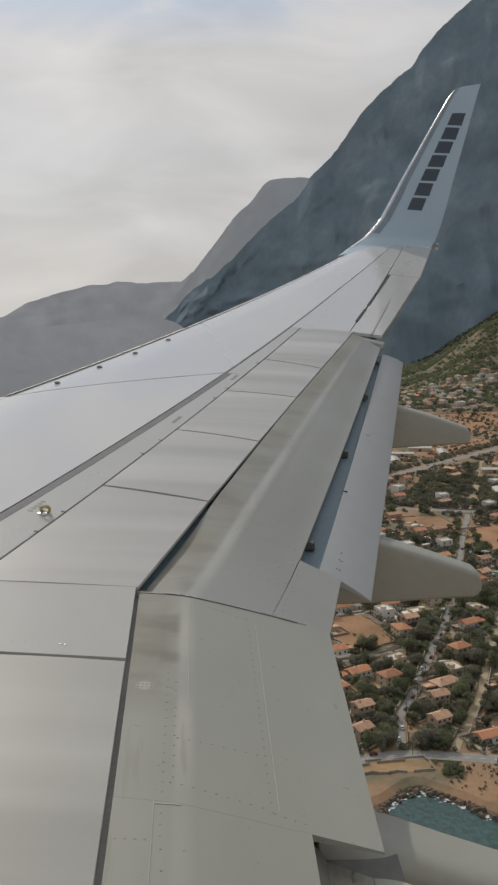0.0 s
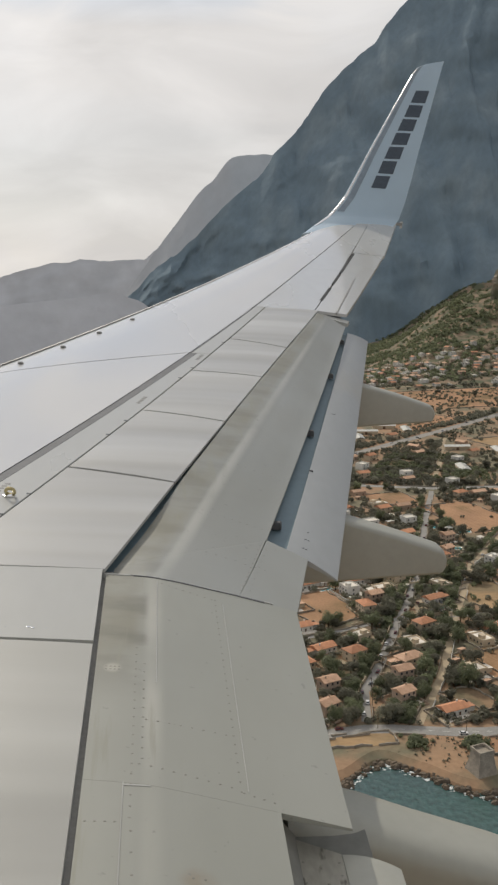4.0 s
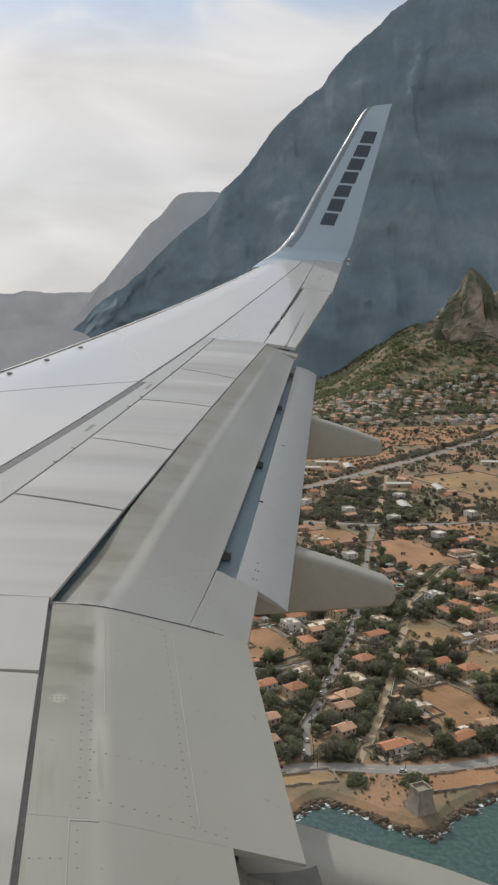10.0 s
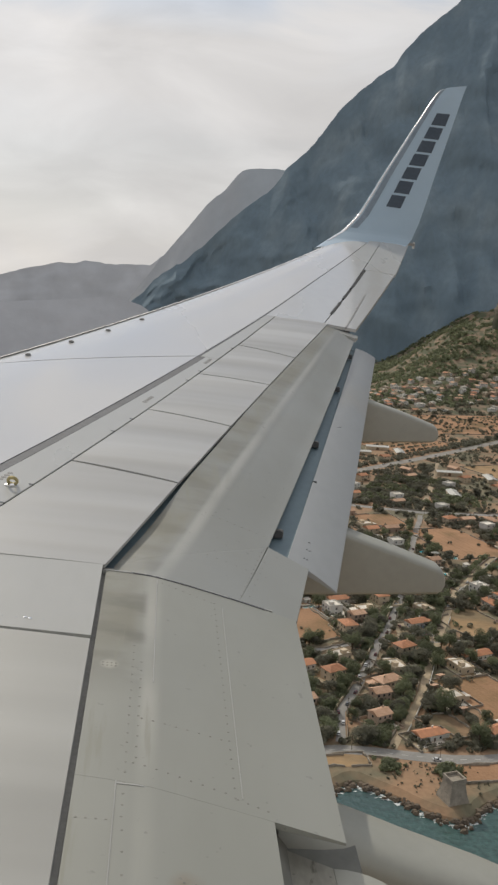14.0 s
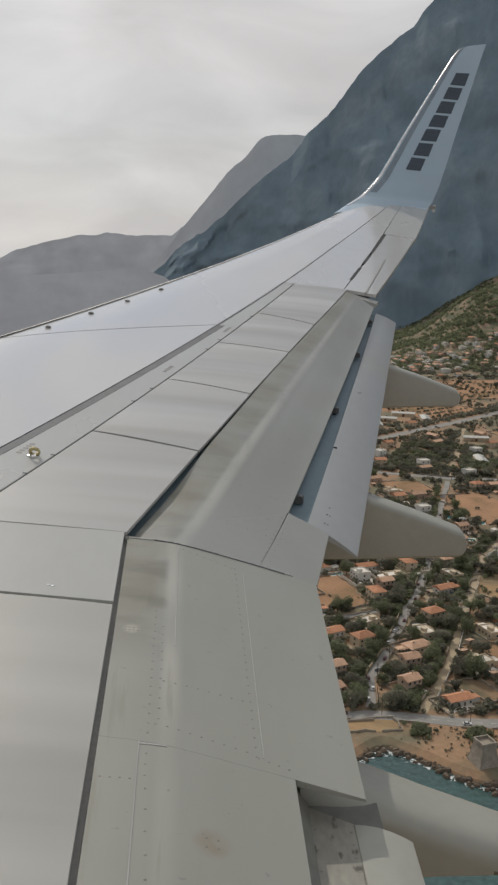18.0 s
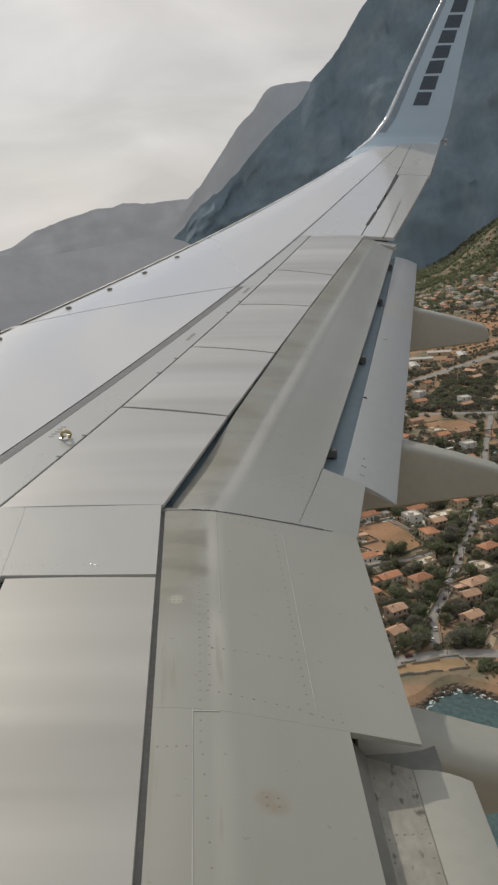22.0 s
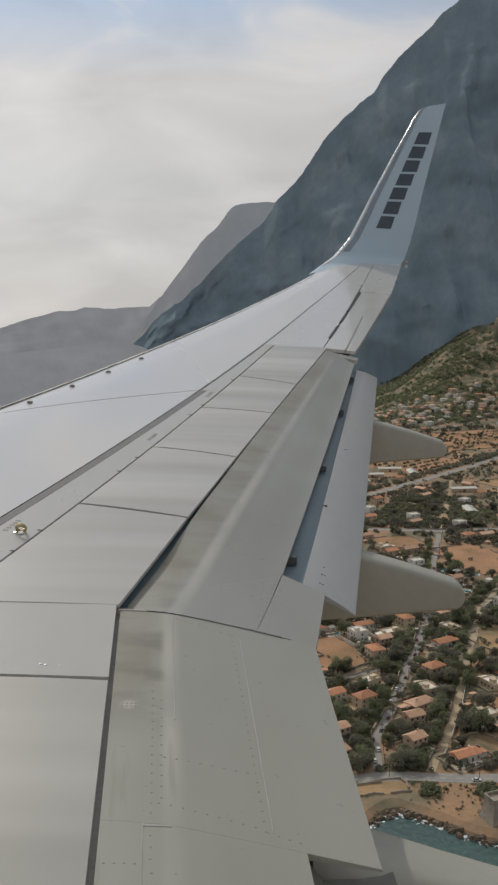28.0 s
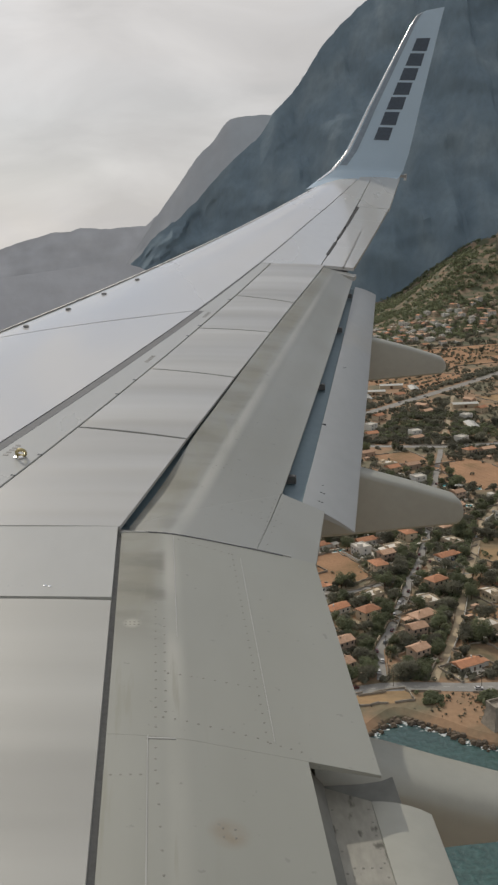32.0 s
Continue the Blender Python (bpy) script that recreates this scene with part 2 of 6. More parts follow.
    # thin runs of dirt along the span, and round marks
    runs = times(times(rng_(cloud(2.2, (9.0, 0.7, 1), 6.0), 0.58, 0.70), rng_(u, 0.45, 0.2)), 0.55)
    col = mix(runs, col, (0.24, 0.243, 0.195))
    for mx, my, mr, mc in marks:
        dist = n.new("ShaderNodeVectorMath")
        dist.operation = "DISTANCE"
        flat = n.new("ShaderNodeCombineXYZ")
        l.new(sepo.outputs["X"], flat.inputs["X"])
        l.new(sepo.outputs["Y"], flat.inputs["Y"])
        l.new(flat.outputs["Vector"], dist.inputs[0])
        dist.inputs[1].default_value = (mx, my, 0)
        col = mix(times(rng_(dist.outputs["Value"], mr, mr * 0.3), rng_(cloud(9.0, (1, 1, 1)), 0.3, 0.6, 0.35, 0.9)), col, mc)
    spots = times(rng_(cloud(26.0, (1, 1, 1), 2.0), 0.70, 0.76), 0.5)
    col = mix(spots, col, tuple(v * 0.6 for v in clean))
    l.new(col, p.inputs["Base Color"])
    l.new(rng_(cloud(2.0, (1, 0.5, 1)), 0.3, 0.7, 0.36, 0.5), p.inputs["Roughness"])
    bp = n.new("ShaderNodeBump")
    bp.inputs["Distance"].default_value = 0.006
    l.new(cloud(1.6, (0.6, 1.0, 1), 3.0), bp.inputs["Height"])
    l.new(bp.outputs["Normal"], p.inputs["Normal"])
    return m


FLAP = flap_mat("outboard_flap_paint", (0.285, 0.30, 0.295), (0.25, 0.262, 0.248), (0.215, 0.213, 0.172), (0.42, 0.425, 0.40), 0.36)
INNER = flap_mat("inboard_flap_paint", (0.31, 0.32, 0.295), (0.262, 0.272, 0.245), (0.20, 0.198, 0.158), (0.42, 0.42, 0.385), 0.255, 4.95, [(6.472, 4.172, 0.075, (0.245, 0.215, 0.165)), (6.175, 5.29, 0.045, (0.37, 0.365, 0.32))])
AFT = mat("cool_grey_paint", (0.365, 0.385, 0.395), (0.335, 0.355, 0.365), 0.8, 0.38, fine=14, c=(0.39, 0.375, 0.335), c_scale=0.7, c_lo=0.5, c_hi=0.68, stretch=(1, 0.5, 1), soft_rough=0.05, grain=0.03)
# the blue-grey also holds the bluish shade inside the slot
COVE = mat("blue_grey_cove", (0.16, 0.235, 0.275), (0.14, 0.205, 0.245), 1.5, 0.55, fine=20, grain=0.05)
FAIR = mat("fairing_paint", (0.36, 0.368, 0.335), (0.335, 0.343, 0.31), 0.9, 0.42, fine=18, soft_rough=0.02, grain=0.04)
FUSELAGE = mat("white_fuselage_paint", (0.70, 0.70, 0.68), (0.66, 0.66, 0.64), 0.6, 0.35, fine=8, grain=0.02)
BANDSEAL = mat("dark_rubber_seal", (0.142, 0.15, 0.162), (0.165, 0.174, 0.187), 4, 0.75)
SEAL = mat("grey_sealant", (0.24, 0.24, 0.235), (0.28, 0.28, 0.27), 6, 0.6)
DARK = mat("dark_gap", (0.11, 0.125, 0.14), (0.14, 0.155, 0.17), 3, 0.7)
WORN = mat("worn_metal", (0.335, 0.33, 0.295), (0.235, 0.232, 0.205), 3.5, 0.6, fine=30, stretch=(1.6, 0.7, 1), c=(0.10, 0.097, 0.083), c_scale=16, c_lo=0.60, c_hi=0.68)
# colour darkened to hold the shade under the flap
WELL = mat("shaded_well_paint", (0.165, 0.172, 0.162), (0.19, 0.195, 0.182), 3, 0.7, fine=18)
# near-black: paints the shade inside the hinge gaps, and colours the dark screws
SLOT = mat("near_black", (0.018, 0.02, 0.024), (0.025, 0.027, 0.03), 4, 0.8)
EDGE = mat("bright_edge_metal", (0.80, 0.80, 0.79), (0.74, 0.74, 0.73), 2, 0.34, metal=0.6)
BRACKET = mat("dark_bracket", (0.06, 0.065, 0.07), (0.085, 0.09, 0.095), 8, 0.6)
METAL = mat("bright_metal", (0.75, 0.76, 0.78), (0.68, 0.69, 0.7), 3, 0.22, metal=1.0)
WINGLET = mat("winglet_paint", (0.41, 0.54, 0.645), (0.385, 0.51, 0.615), 1.2, 0.3, fine=12, coat=0.3, grain=0.01)
BAND = mat("winglet_band", (0.24, 0.30, 0.36), (0.21, 0.27, 0.33), 1.5, 0.3)
NAVY = mat("dark_slate_mark", (0.05, 0.072, 0.10), (0.06, 0.082, 0.11), 3, 0.4)
BRASS = mat("yellow_fitting", (0.55, 0.48, 0.27), (0.42, 0.34, 0.15), 6, 0.45, metal=0.4)
RIVET = mat("rivet_head", (0.17, 0.165, 0.15), (0.22, 0.215, 0.195), 9, 0.5)
# land
SOIL = mat("dry_land", (0.35, 0.22, 0.13), (0.28, 0.185, 0.115), 0.012, 0.95, bump=0.05, fine=0.35, c=(0.17, 0.155, 0.10), c_scale=0.02, c_lo=0.45, c_hi=0.58)
TERRA = mat("red_earth", (0.41, 0.235, 0.13), (0.33, 0.19, 0.105), 0.03, 0.95, bump=0.25, fine=0.6, c=(0.20, 0.13, 0.06), c_scale=0.02, c_lo=0.5, c_hi=0.65)
GOLD = mat("stubble", (0.40, 0.265, 0.14), (0.31, 0.205, 0.105), 0.05, 0.95, bump=0.2, fine=0.5, stretch=(0.5, 1, 1), c=(0.22, 0.165, 0.095), c_scale=0.035, c_lo=0.44, c_hi=0.62)
BROWN = mat("dry_brown_earth", (0.27, 0.18, 0.105), (0.20, 0.14, 0.085), 0.04, 0.95, bump=0.25, fine=0.5, c=(0.13, 0.115, 0.065), c_scale=0.05, c_lo=0.48, c_hi=0.62)
GRASS = mat("watered_grass", (0.10, 0.13, 0.035), (0.14, 0.15, 0.05), 0.08, 0.95, fine=1.0)
SCRUB = mat("scrubland", (0.20, 0.155, 0.105), (0.27, 0.19, 0.125), 0.03, 0.95, bump=0.3, fine=0.4, c=(0.095, 0.105, 0.06), c_scale=0.05, c_lo=0.44, c_hi=0.56)
ASPHALT = mat("sun_bleached_asphalt", (0.25, 0.245, 0.23), (0.30, 0.29, 0.27), 0.08, 0.9, fine=1.2)
TRACK = mat("dirt_track", (0.44, 0.36, 0.25), (0.36, 0.29, 0.20), 0.1, 0.95, fine=1.0)
MARK = mat("road_marking", (0.6, 0.6, 0.56), (0.5, 0.5, 0.47), 0.5, 0.8)
STONE = mat("dry_stone", (0.36, 0.32, 0.26), (0.26, 0.23, 0.19), 0.4, 0.95, bump=0.2, fine=2.0)
# limestone with distance haze put into its colour as a blue tint
ROCK = mat("hazed_limestone", (0.185, 0.255, 0.305), (0.16, 0.225, 0.275), 0.02, 0.95, bump=1.4, fine=0.08, stretch=(1, 1, 0.45), c=(0.24, 0.308, 0.35), c_scale=0.009, c_lo=0.48, c_hi=0.72, grain=0.09)
CRAG = mat("ochre_crag", (0.42, 0.36, 0.28), (0.30, 0.27, 0.23), 0.03, 0.95, bump=2.5, fine=0.12, stretch=(1, 1, 0.5), c=(0.13, 0.145, 0.10), c_scale=0.02, c_lo=0.42, c_hi=0.55)
# aerial haze is put into the pale base colours of these three ridges
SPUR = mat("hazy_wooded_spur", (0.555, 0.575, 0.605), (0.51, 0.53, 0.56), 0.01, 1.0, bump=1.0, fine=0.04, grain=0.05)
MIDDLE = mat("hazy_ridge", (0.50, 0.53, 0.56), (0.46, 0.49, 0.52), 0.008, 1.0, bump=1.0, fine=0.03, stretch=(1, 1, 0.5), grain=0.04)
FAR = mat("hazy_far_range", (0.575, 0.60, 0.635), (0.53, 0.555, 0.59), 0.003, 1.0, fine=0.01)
SHORE = mat("shore_rock", (0.17, 0.13, 0.09), (0.10, 0.08, 0.06), 0.15, 0.9, bump=0.5, fine=1.0)
FOAM = mat("sea_foam", (0.75, 0.78, 0.78), (0.6, 0.66, 0.66), 0.4, 0.7, fine=2.0)
# leaf colours are lifted to hold some of the haze over the land
LEAF = mat("dark_olive_leaves", (0.20, 0.20, 0.15), (0.235, 0.23, 0.175), 0.5, 0.8, fine=3.0, spread=0.3)
LEAF2 = mat("green_leaves", (0.185, 0.21, 0.125), (0.225, 0.245, 0.15), 0.5, 0.8, fine=3.0, spread=0.25)
for leaf_mat in (LEAF, LEAF2):
    # thin leaves let some of the light behind them through
    nn, ll = leaf_mat.node_tree.nodes, leaf_mat.node_tree.links
    thin, both = nn.new("ShaderNodeBsdfTranslucent"), nn.new("ShaderNodeMixShader")
    ll.new(nn["Principled BSDF"].inputs["Base Color"].links[0].from_socket, thin.inputs["Color"])
    both.inputs["Fac"].default_value = 0.6
    ll.new(nn["Principled BSDF"].outputs["BSDF"], both.inputs[1])
    ll.new(thin.outputs["BSDF"], both.inputs[2])
    ll.new(both.outputs["Shader"], nn["Material Output"].inputs["Surface"])
BARK = mat("bark", (0.12, 0.085, 0.055), (0.08, 0.06, 0.04), 2.0, 0.9)
PLASTER = [mat("white_render", (0.72, 0.70, 0.65), (0.62, 0.60, 0.54), 0.2, 0.9, fine=2.0, spread=0.1),
           mat("cream_render", (0.58, 0.48, 0.35), (0.50, 0.41, 0.29), 0.2, 0.9, fine=2.0, spread=0.15),
           mat("pink_render", (0.50, 0.38, 0.29), (0.43, 0.33, 0.25), 0.2, 0.9, fine=2.0, spread=0.15)]
TILE = [mat("terracotta_tiles", (0.56, 0.27, 0.15), (0.45, 0.215, 0.12), 0.35, 0.85, fine=3.0, spread=0.2),
        mat("faded_tiles", (0.60, 0.39, 0.27), (0.50, 0.31, 0.20), 0.35, 0.85, fine=3.0, spread=0.2)]
DECK = mat("pale_roof_deck", (0.76, 0.72, 0.64), (0.64, 0.59, 0.52), 0.25, 0.9, fine=2.0, spread=0.2)
GLASS = mat("dark_pane", (0.03, 0.04, 0.05), (0.04, 0.05, 0.06), 1.0, 0.15)
WOOD = mat("brown_door", (0.14, 0.08, 0.045), (0.10, 0.055, 0.03), 1.0, 0.7)
POOL = mat("pool_water", (0.06, 0.42, 0.50), (0.07, 0.46, 0.52), 0.6, 0.08, bump=0.02, fine=2.0)
CARPAINT = [mat("car_white", (0.7, 0.7, 0.7), (0.66, 0.66, 0.66), 1, 0.3, coat=0.5), mat("car_grey", (0.16, 0.17, 0.18), (0.14, 0.15, 0.16), 1, 0.3, coat=0.5), mat("car_red", (0.16, 0.03, 0.028), (0.13, 0.026, 0.025), 1, 0.3, coat=0.5)]
TYRE = mat("tyre", (0.02, 0.02, 0.02), (0.03, 0.03, 0.03), 4, 0.9)
SEA = mat("sea_water", (0.045, 0.085, 0.085), (0.05, 0.11, 0.10), 0.012, 0.22, bump=0.7, fine=0.35, fine_detail=6.0, grain=0.3)


# ---------------------------------------------------------------- builders
def mesh_of(bm, name, m, smooth=False):
    bmesh.ops.recalc_face_normals(bm, faces=bm.faces)
    me = bpy.data.meshes.new(name)
    bm.to_mesh(me)
    bm.free()
    for k in (m if isinstance(m, (list, tuple)) else [m]):
        me.materials.append(k)
    if smooth:
        me.shade_smooth()
        me.set_sharp_from_angle(angle=radians(32))
    return me


def part(name, bm, m, parent, label="", smooth=False):
    """Links a bmesh as one mesh object under a thing or a part."""
    ob = new(name, mesh_of(bm, name, m, smooth))
    ob.parent = parent
    return tagged(ob, label)


def thing(name, label, category, group="", kind="", at=None):
    ob = new(name)
    if at is not None:
        ob.matrix_basis = at
    return tagged(ob, label, category, group, kind)


def setting(name, bm, m, label, category, smooth=False, kind="structure"):
    return tagged(new(name, mesh_of(bm, name, m, smooth)), label, category, "", kind)


def loft(bm, rings, close_ring=True, caps=True):
    """Skin over rings of equal numbers of points."""
    vs = [[bm.verts.new(p) for p in ring] for ring in rings]
    n = len(vs[0])
    for a, b in zip(vs, vs[1:]):
        for i in range(n if close_ring else n - 1):
            j = (i + 1) % n
            bm.faces.new((a[i], a[j], b[j], b[i]))
    if caps and close_ring:
        bm.faces.new(vs[0][::-1])
        bm.faces.new(vs[-1])
    return vs


def box(bm, x0, y0, z0, x1, y1, z1):
    loft(bm, [[(x0, y0, z), (x1, y0, z), (x1, y1, z), (x0, y1, z)] for z in (z0, z1)])


def disc(bm, x, y, z, r, h, n=8):
    loft(bm, [[(x + k * r * math.cos(2 * math.pi * i / n), y + k * r * math.sin(2 * math.pi * i / n), z + dz) for i in range(n)] for k, dz in ((1, 0), (1, h * 0.6), (0.6, h))])


# ---------------------------------------------------------------- the wing
def zw(y):
    """Height of the upper skin: dihedral and the bend under load."""
    return 0.106 * (y - 1.9) + 1.437 * (max(y - 1.9, 0) / 15.2) ** 2


def lead(y):
    return 0.5223 * y


def slat_line(y):
    return 5.47 + 0.398 * (y - 7.29) + (0.02 * (y - 14) if y > 14 else 0)


def spoiler_line(y):
    return 5.55 + 0.362 * (y - 6.77) + 0.022 * min(max(0, 1 - (y - 6.1) / 4), 1)


def flap_line(y):
    s = max(y - 6.05, 0)
    return 6.095 + 0.29 * s + 0.0058 * s * s


wing = thing("airliner", "light grey airliner with lowered flaps and an upturned wing tip", "aircraft", at=CRAFT)

# the cabin's tube with the window that is looked through
bm = bmesh.new()
ROUND = [radians(-180 + 5 * k) for k in range(72)]
tube = []
for x in [-4, -2, 0, 2, 4, 5.5, 5.99, 6.42, 7, 9, 11, 13, 15]:
    tube.append([bm.verts.new((x, 1.88 * math.cos(a), 1.72 + 1.88 * math.sin(a))) for a in ROUND])
for i, (a, b) in enumerate(zip(tube, tube[1:])):
    for k in range(72):
        opening = i == 6 and -12.5 < math.degrees(ROUND[k]) + 2.5 < 17.5
        if not opening:
            bm.faces.new((a[k], a[(k + 1) % 72], b[(k + 1) % 72], b[k]))
bm.faces.new(tube[0])
bm.faces.new(tube[-1][::-1])
part("fuselage", bm, FUSELAGE, wing, "plain white fuselage skin")


def panel(name, corners, m, label="", thick=0.025, crown=0.0, nu=8, nv=8, parent=None, lift=0.0, bevel=0.002, form=None, chord=None, taper=0.0, bow=None, crisp=False):
    """A skin panel with rounded edges, its joint edge bowed if asked (outboard edge where the corners' height is 0, else the inboard one): corners are front-inboard, front-outboard, aft-outboard, aft-inboard, each (x, y, height over the skin line)."""
    a, b, c, d = [np.array(k, float) for k in corners]
    bm = bmesh.new()
    layer = bm.loops.layers.uv.new("UVMap") if chord else None

    def put(u, v, dz):
        x, y, h = (a * (1 - v) + b * v) * (1 - u) + (d * (1 - v) + c * v) * u
        if bow:
            y += bow(x) * (1.0 if abs(b[1] - a[1]) < 0.02 else (v if a[2] == 0 else 1 - v) ** 2)
        if form:
            h = form(x, y)
        return (x, y, zw(y) + h + lift + dz + crown * 4 * u * (1 - u))

    e = bevel
    size_u, size_v = max(np.linalg.norm(d - a), 0.05), max(np.linalg.norm(b - a), 0.05)
    us = [0, e / size_u] + [i / nu for i in range(1, nu)] + [1 - e / size_u, 1]
    vs = [0, e / size_v] + [i / nv for i in range(1, nv)] + [1 - e / size_v, 1]
    if crisp:   # a second loop keeps the shading flat right up to the edge
        us[2:2], us[-2:-2], vs[2:2], vs[-2:-2] = [2 * e / size_u], [1 - 2 * e / size_u], [2 * e / size_v], [1 - 2 * e / size_v]
    top = [[bm.verts.new(put(u, v, -e if u in (0, 1) or v in (0, 1) else 0)) for v in vs] for u in us]
    low = [[bm.verts.new(v.co - Vector((0, 0, thick * (1 - taper * u)))) for v in row] for u, row in zip(us, top)]
    for i in range(len(us) - 1):
        for j in range(len(vs) - 1):
            bm.faces.new((top[i][j], top[i][j + 1], top[i + 1][j + 1], top[i + 1][j]))
            bm.faces.new((low[i][j], low[i + 1][j], low[i + 1][j + 1], low[i][j + 1]))
    rim = [(0, j) for j in range(len(vs))] + [(i, len(vs) - 1) for i in range(1, len(us))] + [(len(us) - 1, j) for j in range(len(vs) - 2, -1, -1)] + [(i, 0) for i in range(len(us) - 2, 0, -1)]
    for (i, j), (k, m2) in zip(rim, rim[1:] + rim[:1]):
        bm.faces.new((top[i][j], top[k][m2], low[k][m2], low[i][j]))
    if chord:
        for face in bm.faces:
            for loop in face.loops:
                loop[layer].uv = (chord(loop.vert.co.x, loop.vert.co.y), loop.vert.co.y)
    return part(name, bm, m, parent or wing, label, smooth=True)


# the body fairing that joins the wing to the fuselage
bm = bmesh.new()
rings = []
for y, x0, x1, top, low in ((-0.6, -0.6, 8.4, 0.2, -0.62), (0.6, -0.6, 8.4, 0.3, -0.62), (1.2, -0.3, 8.1, 0.36, -0.58), (1.7, 0.3, 7.6, 0.16, -0.5), (2.05, 0.9, 7.2, 0.06, -0.44), (2.32, 1.15, 7.0, -0.02, -0.40)):
    ring = []
    for a in [2 * math.pi * i / 28 for i in range(28)]:
        c, d = math.cos(a), math.sin(a)
        ring.append(((x0 + x1) / 2 + (x1 - x0) / 2 * math.copysign(abs(c) ** 0.6, c), y, (top + low) / 2 + (top - low) / 2 * math.copysign(abs(d) ** 0.5, d)))
    rings.append(ring)
loft(bm, rings)
part("root_fairing", bm, FUSELAGE, wing, "smooth white fairing under the wing root", smooth=True)

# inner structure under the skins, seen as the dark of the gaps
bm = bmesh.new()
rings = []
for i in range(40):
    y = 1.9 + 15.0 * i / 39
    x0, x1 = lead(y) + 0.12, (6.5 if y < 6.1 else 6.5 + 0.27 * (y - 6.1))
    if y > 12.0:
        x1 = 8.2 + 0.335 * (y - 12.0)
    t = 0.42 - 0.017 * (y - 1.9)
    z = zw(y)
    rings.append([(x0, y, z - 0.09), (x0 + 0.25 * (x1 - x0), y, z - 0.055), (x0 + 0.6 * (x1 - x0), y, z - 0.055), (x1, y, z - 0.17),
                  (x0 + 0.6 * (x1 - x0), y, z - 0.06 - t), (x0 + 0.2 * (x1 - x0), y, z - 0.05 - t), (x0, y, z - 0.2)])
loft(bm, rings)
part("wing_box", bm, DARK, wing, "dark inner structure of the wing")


def slat(name, y0_lead, y1_lead, y0_aft, y1_aft):
    """A leading-edge skin: from the slat line forward, round the nose and back beneath."""
    bm = bmesh.new()
    rings = []
    for i in range(31):
        v = i / 30
        ring = []
        for s in [k / 14 for k in range(15)]:
            y = (y0_aft + (y1_aft - y0_aft) * v) * (1 - s) + (y0_lead + (y1_lead - y0_lead) * v) * s
            ya = y
            x = (slat_line(ya) - 0.022) * (1 - s) + lead(ya) * s
            ring.append((x, y, zw(y) - 0.07 * s ** 3))
        y = y0_lead + (y1_lead - y0_lead) * v
        for dx, dz in ((0.0, -0.11), (0.03, -0.15), (0.09, -0.19), (0.25, -0.24), (0.5, -0.27)):
            ring.append((lead(y) + dx, y, zw(y) + dz))
        rings.append(ring)
    loft(bm, rings, close_ring=True)
    return part(name, bm, SLAT, wing, "pale leading-edge skin", smooth=True)


slat("leading_edge_skin", 2.2, 9.275, 2.2, 10.189)
slat("leading_edge_skin", 9.298, 16.75, 10.212, 16.9)

# the broad grey seal behind the leading edge, and the skin strip before the spoilers
for y0, y1, w in ((2.2, 10.2, 0.064), (10.2, 14.0, 0.014), (14.0, 16.3, 0.014)):
    panel("seal_strip", [(slat_line(y0) - 0.018, y0, 0), (slat_line(y1) - 0.018, y1, 0), (slat_line(y1) - 0.018 + w, y1, 0), (slat_line(y0) - 0.018 + w, y0, 0)], BANDSEAL, "grey sealing strip", 0.03, lift=-0.002, nv=16, nu=2)
for y0, y1, off in ((6.112, 10.2, 0.048), (10.203, 12.02, -0.001)):
    panel("strip_skin", [(slat_line(y0) + off, y0, 0), (slat_line(y1) + off, y1, 0), (spoiler_line(y1) - 0.005, y1, 0), (spoiler_line(y0) - 0.005, y0, 0)], PAINT, "", 0.03, nv=24, nu=3, bevel=0.003)

# spoilers: their seams run a little aslant
FRONT = [6.10, 7.44, 8.61, 9.68, 10.75, 12.03]
REAR = [6.11, 7.26, 8.44, 9.60, 10.54, 12.02]
for k in range(5):
    f0, f1, r0, r1 = FRONT[k] + (0.009 if k else 0.001), FRONT[k + 1] - 0.009, REAR[k] + (0.009 if k else 0.0), REAR[k + 1] - 0.009
    panel("spoiler", [(spoiler_line(f0) + 0.006, f0, 0), (spoiler_line(f1) + 0.006, f1, 0), (flap_line(r1) - 0.012, r1, 0.012), (flap_line(r0) - 0.012, r0, 0.012 if k else 0.006)], SPOILER, "", 0.016, crown=0.006 if k else 0.003, nv=10)
# skin inboard of the kink: a fixed panel and the inner spoiler
panel("fixed_skin", [(5.4576, 5.462, 0), (5.4576, 6.108, 0), (6.09, 6.108, 0.006), (6.088, 5.462, 0.0)], PAINT, "", 0.03, bevel=0.0002)
panel("inboard_skin", [(slat_line(5.462) + 0.048, 5.462, 0), (slat_line(6.108) + 0.048, 6.108, 0), (5.457, 6.108, 0), (5.457, 5.462, 0)], PAINT, "", 0.03, nv=6, bevel=0.0003)
panel("inboard_skin", [(slat_line(2.2) + 0.048, 2.2, 0), (slat_line(5.4615) + 0.048, 5.4615, 0), (5.457, 5.4615, 0), (5.335, 2.2, 0)], PAINT, "", 0.03, nv=14, bevel=0.0003)
panel("inner_spoiler", [(5.356, 2.3, 0), (5.478, 5.436, 0), (6.088, 5.436, 0.0), (6.085, 2.3, 0.0)], MATT, "", 0.03, crown=0.004, nv=14)

# outboard flap: fore element, shelf at its inner end, and the aft element in its slot


def flap_chord(x, y):
    return (x - flap_line(y)) / (0.264 * (y - 6.76) + 6.94 - flap_line(y)) if y > 6.05 else (x - 6.095) / 0.66


def inner_chord(x, y):
    return (x - 6.1) / 0.9


